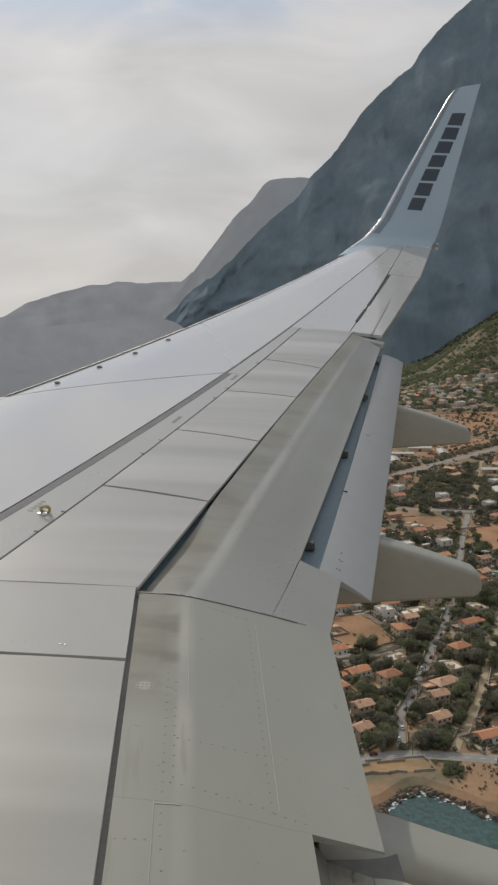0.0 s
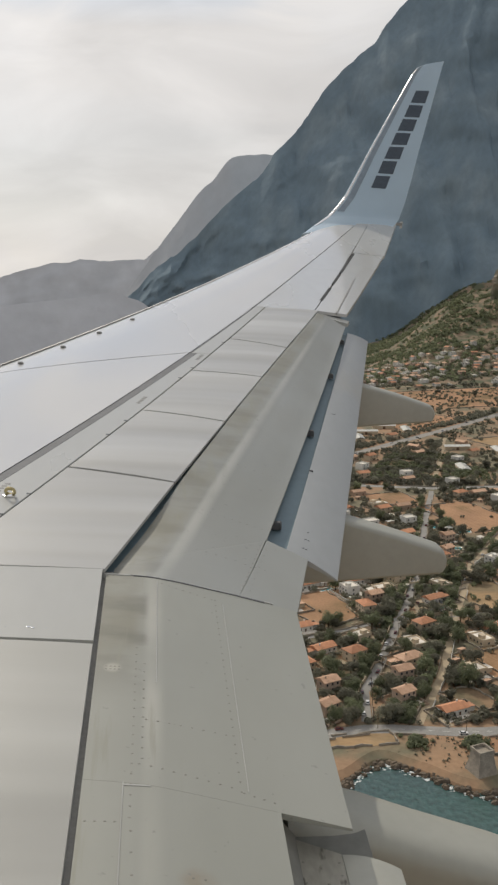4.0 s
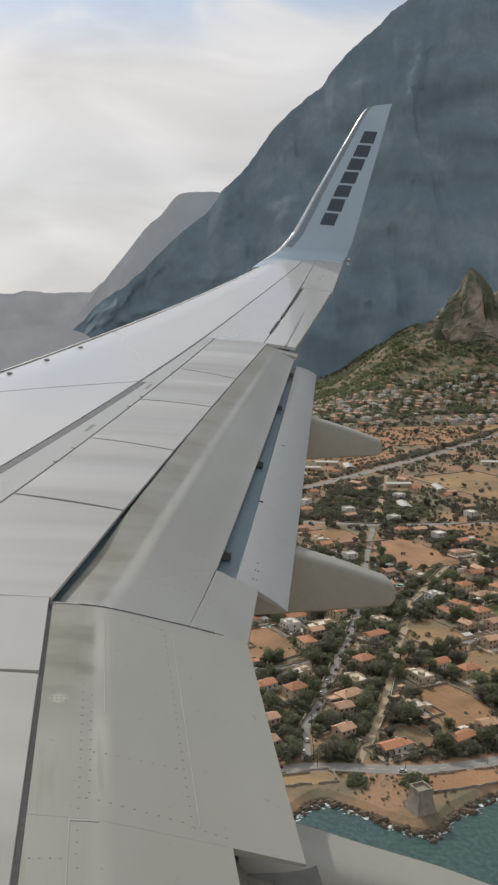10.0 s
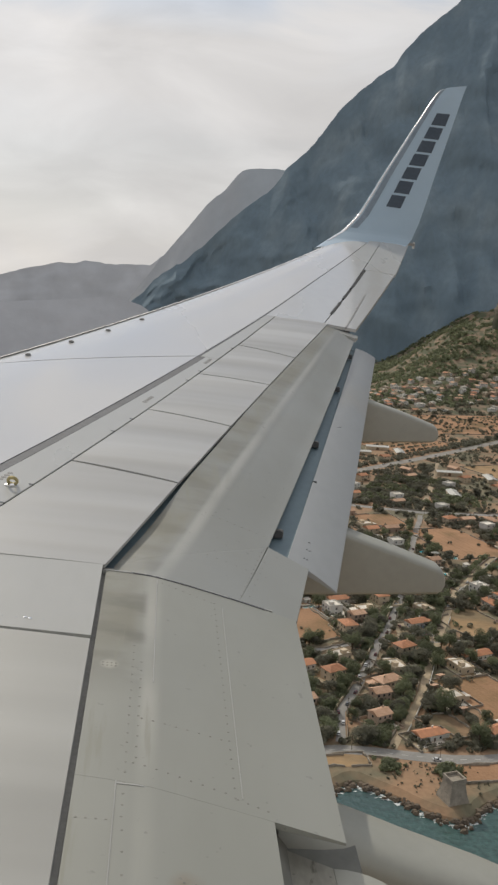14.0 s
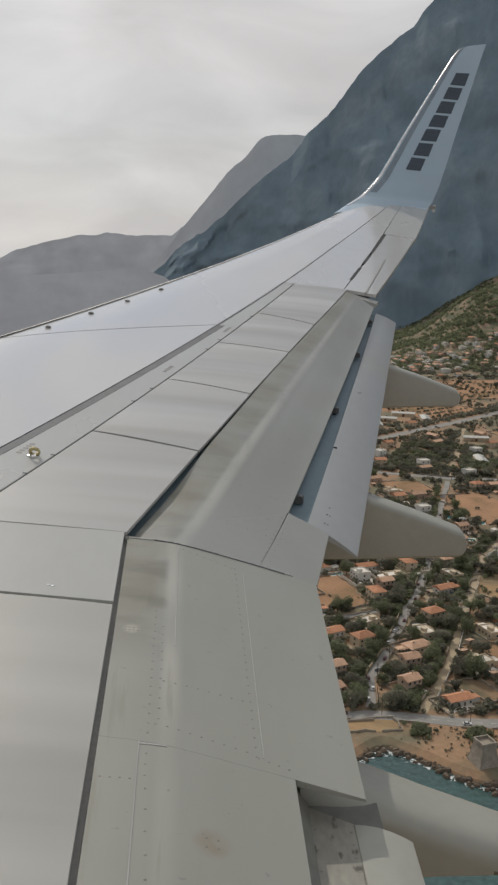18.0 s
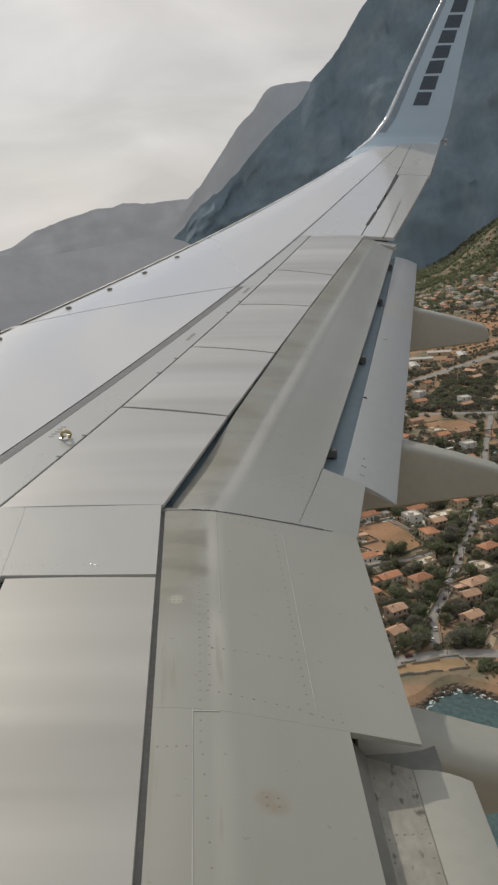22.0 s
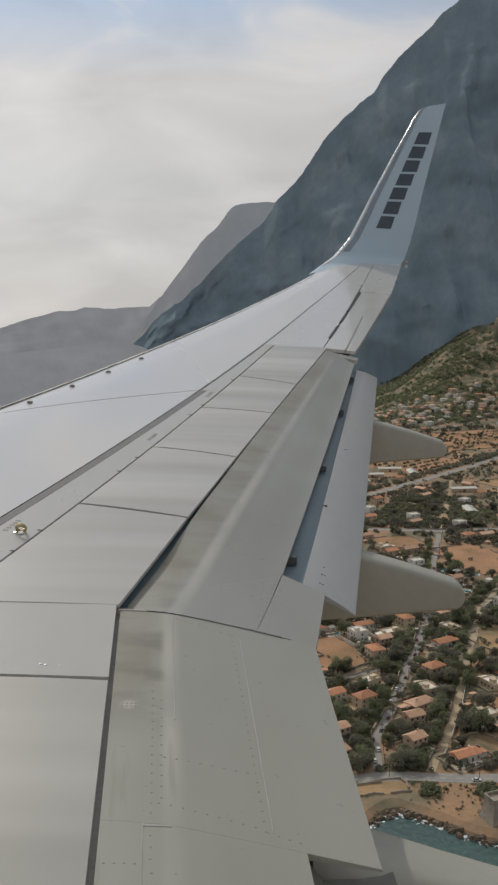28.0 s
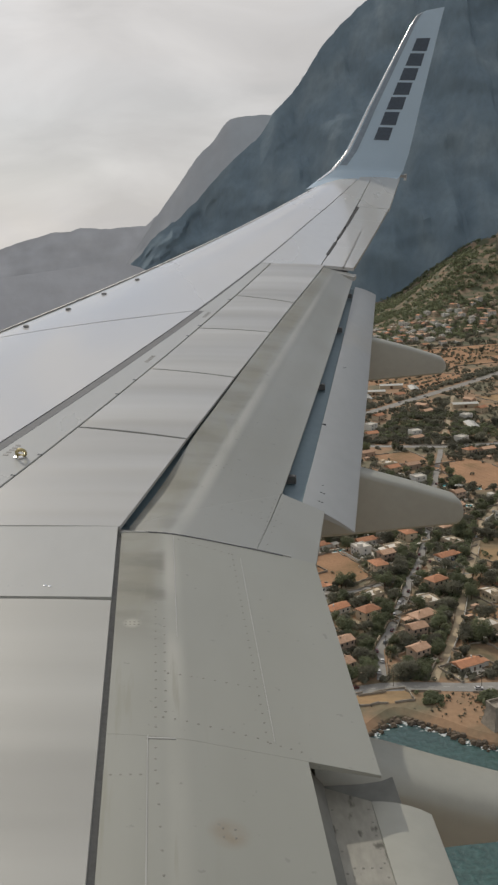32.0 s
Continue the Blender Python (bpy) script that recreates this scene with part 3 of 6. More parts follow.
def inner_form(x, y):
    return float(np.interp(inner_chord(x, y), (0.0, 0.12, 0.235, 0.285, 0.4, 0.7, 1.0, 1.2), (-0.017, -0.0165, -0.0185, -0.023, -0.0375, -0.0775, -0.12, -0.15)))


def flap_form(x, y):
    """Height of the lowered outboard flap against the skin line: a rounded nose, a crest, then a slope aft; it meets the inboard flap at the kink."""
    h = float(np.interp(flap_chord(x, y), (-0.2, 0.0, 0.3, 0.36, 0.6, 1.0, 1.4, 1.7), (-0.085, -0.058, -0.0465, -0.0465, -0.064, -0.1, -0.125, -0.14)))
    h += 0.042 * min(max((y - 6.55) / 0.75, 0), 1) * max(0, 1 - max(flap_chord(x, y), 0) / 0.9)
    h += 0.02 * min(max((y - 6.7) / 0.8, 0), 1) * max(0, 1 - max(flap_chord(x, y), 0) / 0.45)
    f = min(max((y - 6.0) / 0.9, 0), 1)
    return h * f + (inner_form(x, y) - 0.004 - 0.03 * max(0, 1 - (x - 6.0) / 0.3)) * (1 - f)


def joint_bow(x):
    """The joint between the flaps bulges outboard."""
    q = min(max((x - 6.108) / 0.904, 0), 1)
    return 0.018 * 4 * q * (1 - q)


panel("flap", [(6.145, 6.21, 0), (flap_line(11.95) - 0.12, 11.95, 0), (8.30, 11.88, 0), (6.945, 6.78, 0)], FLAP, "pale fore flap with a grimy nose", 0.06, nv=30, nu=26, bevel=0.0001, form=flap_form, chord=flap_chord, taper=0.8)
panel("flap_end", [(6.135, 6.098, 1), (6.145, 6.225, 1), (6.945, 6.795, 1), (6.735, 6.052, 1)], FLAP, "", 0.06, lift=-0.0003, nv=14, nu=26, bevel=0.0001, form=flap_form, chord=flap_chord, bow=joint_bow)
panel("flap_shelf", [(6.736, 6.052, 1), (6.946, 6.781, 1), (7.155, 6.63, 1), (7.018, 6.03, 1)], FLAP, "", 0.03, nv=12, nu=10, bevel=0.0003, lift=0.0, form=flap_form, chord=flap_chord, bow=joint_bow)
panel("joint_seal", [(6.22, 6.090, 0), (6.22, 6.095, 0), (6.86, 6.046, 0), (6.86, 6.036, 0)], BANDSEAL, "dark rubber seal between the flaps", 0.012, nv=2, nu=16, bevel=0.0005, lift=0.004, bow=joint_bow, form=inner_form)
# added filler, its slate colour stands in for shade in the wedge gap
panel("flap_well", [(6.03, 6.17, -0.066), (flap_line(9.6) - 0.08, 9.6, -0.05), (flap_line(9.6) + 0.02, 9.6, -0.056), (6.19, 6.19, -0.068)], COVE, "slate filler in the shaded gap before the flap", 0.01, nv=10, nu=3)
panel("flap_cove", [(6.80, 6.62, -0.165), (8.10, 11.95, -0.165), (8.345, 11.86, -0.19), (7.085, 6.72, -0.19)], COVE, "blue-grey cove of the slot", 0.02, nv=16, nu=3)
panel("aft_flap", [(7.062, 6.80, -0.160), (8.325, 11.85, -0.160), (8.60, 12.06, -0.29), (7.355, 6.755, -0.298)], AFT, "aft flap element", 0.045, crown=0.012, nv=20, nu=8, taper=0.8, crisp=True)
aft_point = lambda y, u: (7.062 + 0.2501 * (y - 6.80) + u * 0.285, y, zw(y) - 0.160 - 0.134 * u + 0.048 * u * (1 - u))
for y, u in ((6.90, 0.30), (6.90, 0.36), (7.02, 0.30), (7.02, 0.36), (7.12, 0.31), (9.35, 0.2), (9.37, 0.25)):
    bm = bmesh.new()
    x, y, z = aft_point(y, u)
    disc(bm, x, y, z, 0.007, 0.002, 8)
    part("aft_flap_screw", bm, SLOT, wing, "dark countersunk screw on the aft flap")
bm = bmesh.new()
x, y, z = aft_point(8.05, 0.05)
loft(bm, [[(x - 0.016, y - 0.007 + k, z + dz), (x + 0.01, y - 0.007 + k, z + dz), (x + 0.01, y + 0.007 - k, z + dz), (x - 0.016, y + 0.007 - k, z + dz)] for dz, k in ((-0.02, 0), (0.004, 0), (0.007, 0.002))])
part("slot_stop", bm, BRACKET, wing, "small dark stop in the slot")
panel("flap_tip", [(8.0, 11.98, -0.03), (8.03, 12.06, -0.03), (8.37, 12.04, -0.08), (8.33, 11.93, -0.08)], PAINT, "", 0.04, nv=3, nu=5)
for y, w in ((7.10, 0.034), (8.78, 0.032), (10.3, 0.03), (11.45, 0.03)):
    x = 6.94 + 0.264 * (y - 6.76)
    z = zw(y) - 0.165
    bm = bmesh.new()
    loft(bm, [[(x - 0.03, y - w * 0.8, z + dz), (x + 0.034 - k, y - w * 0.8, z + dz), (x + 0.046 - k, y + w * 0.8, z + dz), (x - 0.015, y + w * 0.8, z + dz)] for dz, k in ((-0.005, 0), (0.03, 0.002), (0.036, 0.01))])
    bracket = part("hinge_bracket", bm, BRACKET, wing, "dark flap hinge bracket")
    bm = bmesh.new()
    disc(bm, x + 0.02, y, z + 0.036, 0.012, 0.006, 8)
    part("hinge_bolt", bm, SEAL, bracket)

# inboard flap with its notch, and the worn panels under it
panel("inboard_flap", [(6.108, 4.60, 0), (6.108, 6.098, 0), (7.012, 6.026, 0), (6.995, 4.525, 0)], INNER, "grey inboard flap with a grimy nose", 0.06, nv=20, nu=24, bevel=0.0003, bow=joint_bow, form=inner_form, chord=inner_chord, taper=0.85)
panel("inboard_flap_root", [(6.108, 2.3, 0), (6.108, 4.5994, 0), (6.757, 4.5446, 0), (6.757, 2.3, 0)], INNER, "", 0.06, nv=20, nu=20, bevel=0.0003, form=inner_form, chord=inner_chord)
for x0, y0, x1, y1, w in ((6.345, 5.2, 6.345, 6.07, 0.0035), (6.655, 4.62, 6.65, 5.95, 0.003), (6.238, 3.2, 6.238, 4.59, 0.0035)):
    panel("lap_joint", [(x0, y0, 0), (x1, y1, 0), (x1 + w, y1, 0), (x0 + w, y0, 0)], SPOILER, "thin raised lap joint", 0.004, nv=12, nu=1, lift=0.002, bevel=0.001, form=inner_form)
panel("lap_joint", [(6.238, 4.572, 0), (6.238, 4.578, 0), (6.33, 4.578, 0), (6.33, 4.572, 0)], SPOILER, "", 0.004, nv=1, nu=4, lift=0.002, bevel=0.001, form=inner_form)
panel("gap_floor", [(6.05, 2.3, -0.036), (6.05, 6.17, -0.036), (6.14, 6.17, -0.036), (6.14, 2.3, -0.036)], SEAL, "grey floor of the gap", 0.01, nv=12, nu=2)
panel("seal_lip", [(6.095, 6.099, 1), (6.095, 6.105, 1), (6.90, 6.045, 1), (6.90, 6.040, 1)], SPOILER, "thin pale seal lip", 0.02, nv=1, nu=20, bow=joint_bow, lift=0.004, bevel=0.002, form=inner_form)
panel("track_rail", [(6.762, 2.4, -0.16), (6.762, 4.60, -0.14), (6.822, 4.605, -0.205), (6.822, 2.4, -0.225)], WELL, "grey rail beside the scuffed panel", 0.03, nv=8, nu=2)
panel("track_panel", [(6.82, 2.4, -0.24), (6.82, 4.61, -0.22), (6.97, 4.54, -0.22), (6.97, 2.4, -0.24)], WORN, "scuffed bare-metal panel", 0.03, nv=10, nu=4)
panel("aft_inboard_flap", [(6.9705, 2.4, -0.221), (6.9705, 4.54, -0.221), (7.165, 4.50, -0.24), (7.165, 2.4, -0.26)], FAIR, "", 0.04, crown=0.015, nv=10, nu=5)
panel("well_floor", [(6.6, 2.4, -0.4), (6.6, 5.2, -0.4), (7.15, 5.0, -0.42), (7.15, 2.4, -0.42)], WELL, "shaded well under the flap", 0.02, nv=4, nu=4)

# outer wing: skin, aileron, tip
panel("outer_skin", [(slat_line(12.03) - 0.002, 12.03, 0), (slat_line(14.0) - 0.002, 14.0, 0.004), (8.602, 14.0, 0.004), (7.982, 12.04, 0)], OUTER, "", 0.04, nv=12, nu=6, bevel=0.0006)
panel("outer_skin", [(slat_line(14.003) - 0.002, 14.003, 0.004), (slat_line(16.95) - 0.002, 16.95, 0.01), (9.545, 16.98, 0.01), (8.603, 14.003, 0.004)], OUTER, "", 0.04, nv=14, nu=6, bevel=0.0006)
def hinge_line(y):
    return 7.988 + 0.3275 * (y - 12.04)


def trailing_line(y):
    return 8.315 + 0.345 * (y - 11.97)


for y0, y1 in ((12.05, 12.9), (14.33, 15.06)):
    panel("aileron", [(hinge_line(y0), y0, 0), (hinge_line(y1), y1, 0), (trailing_line(y1), y1 + 0.02, -0.02), (trailing_line(y0), y0 + 0.02, -0.02)], OUTER, "", 0.03, nv=6, nu=5, bevel=0.003)
panel("aileron", [(7.988 + 0.3275 * 0.86, 12.9, 0), (7.988 + 0.3275 * 2.29, 14.33, 0), (8.315 + 0.345 * 2.36, 14.35, -0.02), (8.315 + 0.345 * 0.93, 12.92, -0.02)], OUTER, "", 0.03, nv=8, nu=5, bevel=0.003)
panel("tip_skin", [(8.952, 15.08, 0), (9.55, 16.98, 0.01), (10.0, 17.06, 0.0), (9.40, 15.10, -0.02)], OUTER, "", 0.04, nv=8, nu=5)
# dark plates on the skin stand in for shade inside the hinge gap
for y0, y1 in ((12.5, 13.1), (13.3, 13.8), (13.9, 15.0)):
    x = lambda y: 7.978 + 0.3275 * (y - 12.04)
    panel("hinge_gap_cover", [(x(y0) - 0.018, y0, 0), (x(y1) - 0.018, y1, 0), (x(y1) + 0.018, y1, 0), (x(y0) + 0.018, y0, 0)], SLOT, "dark plate for the shade in the hinge gap", 0.02, nv=3, nu=1, lift=0.004, bevel=0.002)
panel("tab_seam", [(8.22, 12.05, -0.01), (8.72, 13.7, -0.01), (8.735, 13.7, -0.01), (8.235, 12.05, -0.01)], SEAL, "", 0.02, nv=6, nu=1, lift=0.004, bevel=0.002)

# winglet: a loft of stations from the tip upward
STATIONS = [((8.42, 16.35, 2.72), (9.90, 16.9, 2.985), 0.07), ((8.66, 16.75, 2.90), (9.98, 17.04, 3.03), 0.07), ((8.91, 17.0, 3.09), (10.05, 17.11, 3.13), 0.068), ((9.14, 17.15, 3.38), (10.14, 17.18, 3.40), 0.06),
            ((9.31, 17.26, 3.72), (10.225, 17.27, 3.75), 0.055), ((9.47, 17.35, 4.06), (10.305, 17.36, 4.12), 0.05), ((9.86, 17.55, 4.84), (10.49, 17.56, 4.88), 0.04),
            ((10.16, 17.70, 5.42), (10.64, 17.73, 5.50), 0.03), ((10.255, 17.75, 5.555), (10.675, 17.77, 5.63), 0.024), ((10.40, 17.775, 5.63), (10.70, 17.79, 5.71), 0.012)]


def winglet_point(v, u, side=0.0, lift=0.0):
    """A point on the winglet: v along its stations, u from nose to tail, side -1 inboard to 1 outboard."""
    k = min(int(v), len(STATIONS) - 2)
    f = v - k
    le = Vector(STATIONS[k][0]).lerp(Vector(STATIONS[k + 1][0]), f)
    te = Vector(STATIONS[k][1]).lerp(Vector(STATIONS[k + 1][1]), f)
    t = STATIONS[k][2] * (1 - f) + STATIONS[k + 1][2] * f
    up = (Vector(STATIONS[k + 1][0]) + Vector(STATIONS[k + 1][1]) - Vector(STATIONS[k][0]) - Vector(STATIONS[k][1])).normalized()
    if k + 2 < len(STATIONS):
        up2 = (Vector(STATIONS[k + 2][0]) + Vector(STATIONS[k + 2][1]) - Vector(STATIONS[k + 1][0]) - Vector(STATIONS[k + 1][1])).normalized()
        up = up.lerp(up2, f).normalized()
    out = (te - le).normalized().cross(up).normalized() * -1
    half = t * 2.2 * (math.sqrt(max(u, 0)) - u) * 0.9 + 0.004
    return le.lerp(te, u) + out * (side * (half + lift))


bm = bmesh.new()
us = [0, 0.01, 0.04, 0.1, 0.2, 0.35, 0.5, 0.65, 0.8, 0.92, 1.0]
rings = []
for i in range(46):
    v = i / 45 * (len(STATIONS) - 1)
    rings.append([winglet_point(v, u, -1) for u in us] + [winglet_point(v, u, 1) for u in us[::-1]])
loft(bm, rings)
winglet = part("winglet", bm, WINGLET, wing, "pale blue-grey upturned winglet", smooth=True)
side_in = -1 if winglet_point(5, 0.3, -1).y < winglet_point(5, 0.3, 1).y else 1


def decal(name, v0, v1, u0, u1, m, label, nv=8, slant=0.0, lift=0.004):
    bm = bmesh.new()
    grid = []
    for i in range(nv + 1):
        v = v0 + (v1 - v0) * i / nv
        grid.append([winglet_point(v, u0 + (u1 - u0) * j / 6 + slant * i / nv, side_in, lift) for j in range(7)])
    vs = [[bm.verts.new(p) for p in row] for row in grid]
    for a, b in zip(vs, vs[1:]):
        for i in range(6):
            bm.faces.new((a[i], a[i + 1], b[i + 1], b[i]))
    return part(name, bm, m, winglet, label)


decal("edge_band", 2.2, 8.3, 0.07, 0.17, BAND, "darker band behind the leading edge", 40)
bm = bmesh.new()
loft(bm, [[winglet_point(v, u, s, 0.004) for u, s in ((0.05, -1), (0.02, -1), (0.0, 0), (0.02, 1), (0.05, 1))] for v in [0.8 + 7.6 * i / 40 for i in range(41)]], close_ring=False)
part("leading_edge_cap", bm, METAL, winglet, "bright polished leading-edge cap", smooth=True)
# the operator's name as seven plain bars
for k in range(7):
    z = 3.66 + 0.232 * k
    def at_height(h):
        for i in range(len(STATIONS) - 1):
            z0, z1 = STATIONS[i][0][2], STATIONS[i + 1][0][2]
            if z0 <= h <= z1:
                return i + (h - z0) / (z1 - z0)
    decal("name_bar", at_height(z - 0.098), at_height(z + 0.098), 0.36 + 0.008 * k, 0.61 + 0.033 * k, NAVY, "plain dark slate bar", 4)
bm = bmesh.new()
box(bm, 10.0, 17.07, 3.035, 10.10, 17.12, 3.075)
tip_light = part("tip_light", bm, SEAL, winglet, "small tail-light housing")
for x in (10.078, 10.098):
    bm = bmesh.new()
    box(bm, x, 17.075, 2.995, x + 0.009, 17.115, 3.095)
    part("lamp_cover", bm, PAINT, tip_light, "bright upright lamp cover")


def fairing(y, w, keys, soft=0.045):
    """A canoe-shaped flap track fairing. keys: x, height of the upper shoulder, height of the keel; flat flanks and a blunt tail."""
    bm = bmesh.new()
    kx, kt, kl = zip(*keys)
    rings = []
    for s in [i / 14 for i in range(14)] + [0.955, 0.98, 0.993, 1.0]:
        x = kx[0] + (kx[-1] - kx[0]) * s
        top, low = float(np.interp(x, kx, kt)), float(np.interp(x, kx, kl))
        h = w * (1 - 0.12 * s)
        if s > 0.95:
            k = ((s - 0.95) / 0.05) ** 2
            h, top, low = h * (1 - 0.3 * k), top - 0.05 * k, low + 0.03 * k
        arch = [(x, y + h * math.copysign(abs(math.cos(a)) ** 0.75, math.cos(a)), top - soft * 0.9 + soft * math.sin(a) ** 0.8) for a in [math.pi * (1 - k / 14) for k in range(15)]]
        rings.append(arch + [(x, y + h * 0.99, low + 0.015), (x, y + h * 0.88, low), (x, y - h * 0.88, low), (x, y - h * 0.99, low + 0.015)])
    loft(bm, rings)
    return part("track_fairing", bm, FAIR, wing, "grey canoe-shaped flap track fairing", smooth=True)


fairing(10.82, 0.13, [(7.9, 1.135, 0.64), (8.28, 1.09, 0.68), (8.66, 1.01, 0.73), (9.02, 0.915, 0.775)])
fairing(7.82, 0.14, [(7.2, 0.545, 0.03), (7.57, 0.488, 0.07), (7.96, 0.395, 0.115), (8.29, 0.305, 0.155)])
fairing(5.08, 0.21, [(6.85, 0.03, -0.38), (7.15, -0.03, -0.34), (7.40, -0.105, -0.31), (7.75, -0.20, -0.28), (8.4, -0.42, -0.46)], 0.10)

# polished strip round the nose of the leading edge
for y0, y1 in ((2.25, 9.25), (9.32, 16.4)):
    bm = bmesh.new()
    loft(bm, [[(lead(y) + dx, y, zw(y) + dz) for dx, dz in ((0.045, -0.052), (0.012, -0.064), (-0.006, -0.085), (-0.004, -0.115), (0.03, -0.155))] for y in [y0 + (y1 - y0) * i / 30 for i in range(31)]], close_ring=False)
    part("leading_edge_strip", bm, EDGE, wing, "bright polished leading-edge strip", smooth=True)

# small fittings
ring_at = (5.542, 6.945, zw(6.945))
bm = bmesh.new()
loft(bm, [[(ring_at[0] + (0.024 + 0.009 * math.cos(b)) * math.cos(a), ring_at[1] - 0.75 * (0.030 + 0.009 * math.cos(b)) * math.sin(a) + 0.006 * math.sin(b), ring_at[2] + 0.026 + 0.75 * (0.030 + 0.009 * math.cos(b)) * math.sin(a) + 0.008 * math.sin(b)) for b in [2 * math.pi * j / 8 for j in range(8)]] for a in [2 * math.pi * i / 18 for i in range(19)]], caps=False)
part("tie_down_ring", bm, BRASS, wing, "yellow tie-down ring", smooth=True)
bm = bmesh.new()
disc(bm, ring_at[0] - 0.008, ring_at[1] + 0.01, ring_at[2] - 0.002, 0.034, 0.012, 14)
part("ring_plate", bm, METAL, wing, "round plate under the ring")
for y in (8.9, 9.69, 10.24, 10.77, 11.32):
    bm = bmesh.new()
    disc(bm, lead(y) + 0.17, y, zw(y) - 0.045, 0.024, 0.018, 10)
    part("edge_stud", bm, SEAL, wing, "dark stud on the leading edge")


def rivets(name, rows_, form=inner_form):
    bm = bmesh.new()
    for (xa, ya, ha), (xb, yb, hb), n in rows_:
        for i in range(n):
            s = i / max(n - 1, 1)
            x, y, h = xa + (xb - xa) * s, ya + (yb - ya) * s, ha + (hb - ha) * s
            disc(bm, x, y, zw(y) + form(x, y) - 0.0004, 0.0048, 0.0010, 6)
    return tagged(part(name, bm, RIVET, wing, "rows of small rivet heads"), kind="stuff")


rivets("riveting", [((6.265, 5.45, 0), (6.265, 4.42, 0), 20), ((6.298, 5.33, 0), (6.298, 4.72, 0), 11), ((6.615, 5.98, 0), (6.632, 4.62, 0), 27), ((6.37, 6.05, 0), (6.60, 5.98, 0), 8),
                    ((6.31, 4.95, 0), (6.60, 4.93, 0), 8), ((6.29, 4.69, 0), (6.60, 4.635, 0), 9), ((6.64, 4.615, 0), (6.74, 4.59, 0), 4), ((6.15, 5.30, 0), (6.20, 5.30, 0), 4), ((6.15, 5.28, 0), (6.20, 5.28, 0), 4),
                    ((6.13, 4.40, 0), (6.22, 4.40, 0), 4), ((6.455, 4.19, 0), (6.49, 4.19, 0), 2), ((6.455, 4.155, 0), (6.49, 4.155, 0), 2), ((6.27, 4.36, 0), (6.29, 3.9, 0), 6)])

rivets("panel_riveting", [((6.955, 4.50, 0), (6.955, 2.6, 0), 34), ((6.835, 4.5, 0), (6.835, 2.6, 0), 22), ((6.86, 3.9, 0), (6.94, 3.9, 0), 4), ((6.86, 4.25, 0), (6.94, 4.25, 0), 4)], lambda x, y: -0.2195 - 0.0091 * (4.61 - y))


rivets("flap_riveting", [((6.90, 6.70, 0), (6.74, 6.09, 0), 12), ((6.93, 6.66, 0), (6.78, 6.09, 0), 9), ((6.60, 6.98, 0), (6.93, 6.90, 0), 9), ((6.74, 7.75, 0), (7.12, 7.66, 0), 8), ((6.45, 6.55, 0), (6.9, 6.42, 0), 10)], flap_form)

# fittings and stencils on the strip before the spoilers
for y in (6.70, 6.993, 8.05, 8.35, 9.45, 9.75, 10.6):
    x = spoiler_line(y)
    panel("hinge_slot", [(x - 0.024, y - 0.003, 0), (x - 0.024, y + 0.012, 0), (x, y + 0.006, 0), (x, y - 0.002, 0)], DARK, "small dark plate for the shade in the hinge gap", 0.004, nv=1, nu=2, lift=0.0022, bevel=0.0008)
for y in (6.97, 8.75, 10.0):
    x = (slat_line(y) + spoiler_line(y)) / 2 - (0.05 if y < 7 else -0.02)
    for k in range(5):
        yy = y + 0.035 * k
        panel("stencil_bar", [(x + 0.012 * k, yy, 0), (x + 0.012 * k, yy + 0.022, 0), (x + 0.03 + 0.012 * k, yy + 0.022, 0), (x + 0.03 + 0.012 * k, yy, 0)], SEAL, "faded unreadable stencil bar", 0.002, nv=1, nu=1, lift=0.0015, bevel=0.0005)
rows = bmesh.new()
for i in range(12):
    disc(rows, 5.40 + 0.05 * i, 6.085 + 0.003 * i, zw(6.09), 0.0036, 0.0015, 6)
for i in range(44):
    y = 5.2 + 0.04 * i
    for off in (-0.008, 0.052):
        disc(rows, slat_line(y) + off, y, zw(y) - (0.003 if off < 0 else 0), 0.0034, 0.0014, 6)
for i in range(9):
    disc(rows, 5.435 - 0.002 * i, 5.42 - 0.05 * i, zw(5.42 - 0.05 * i), 0.0036, 0.0014, 6)
    disc(rows, 5.45 + 0.055 * i, 5.545, zw(5.545), 0.0032, 0.0014, 6)
tagged(part("skin_fastening", rows, METAL, wing, "bright fastener heads in rows"), kind="stuff")
for x, y in ((5.816, 5.55), (5.835, 5.545), (5.80, 6.06)):
    bm = bmesh.new()
    disc(bm, x, y, zw(y), 0.008, 0.002, 8)
    part("bright_plug", bm, METAL, wing, "bright plug")

# ---------------------------------------------------------------- the land
PLAIN = 3.0


def bump(x, at, wide):
    return math.exp(-((x - at) / wide) ** 2)


def shore(x):
    """How far out the coast lies: a bay, a headland, then an uneven line."""
    return 398 + 22 * bump(x, 108, 17) - 16 * bump(x, 150, 15) + 16 * bump(x, 205, 20) + 4 * math.sin(x * 0.045) + 2.5 * noise.noise((x * 0.09, 0, 0))


bm = bmesh.new()
xs = sorted(set([-4800 + 400 * i for i in range(12)] + [-100 + 4 * i for i in range(90)] + [260 + 100 * i for i in range(8)] + [1060 + 380 * i for i in range(11)]))
grid = []
for x in xs:
    c = shore(x)
    col = [(x, c, -1.5), (x, c + 3 + 1.5 * noise.noise((x * 0.2, 3, 0)), 1.2), (x, c + 8, PLAIN)]
    col += [(x, y, PLAIN) for y in (460, 600, 1000, 1600, 2200, 3000, 4000, 4900)]
    grid.append([bm.verts.new(p) for p in col])
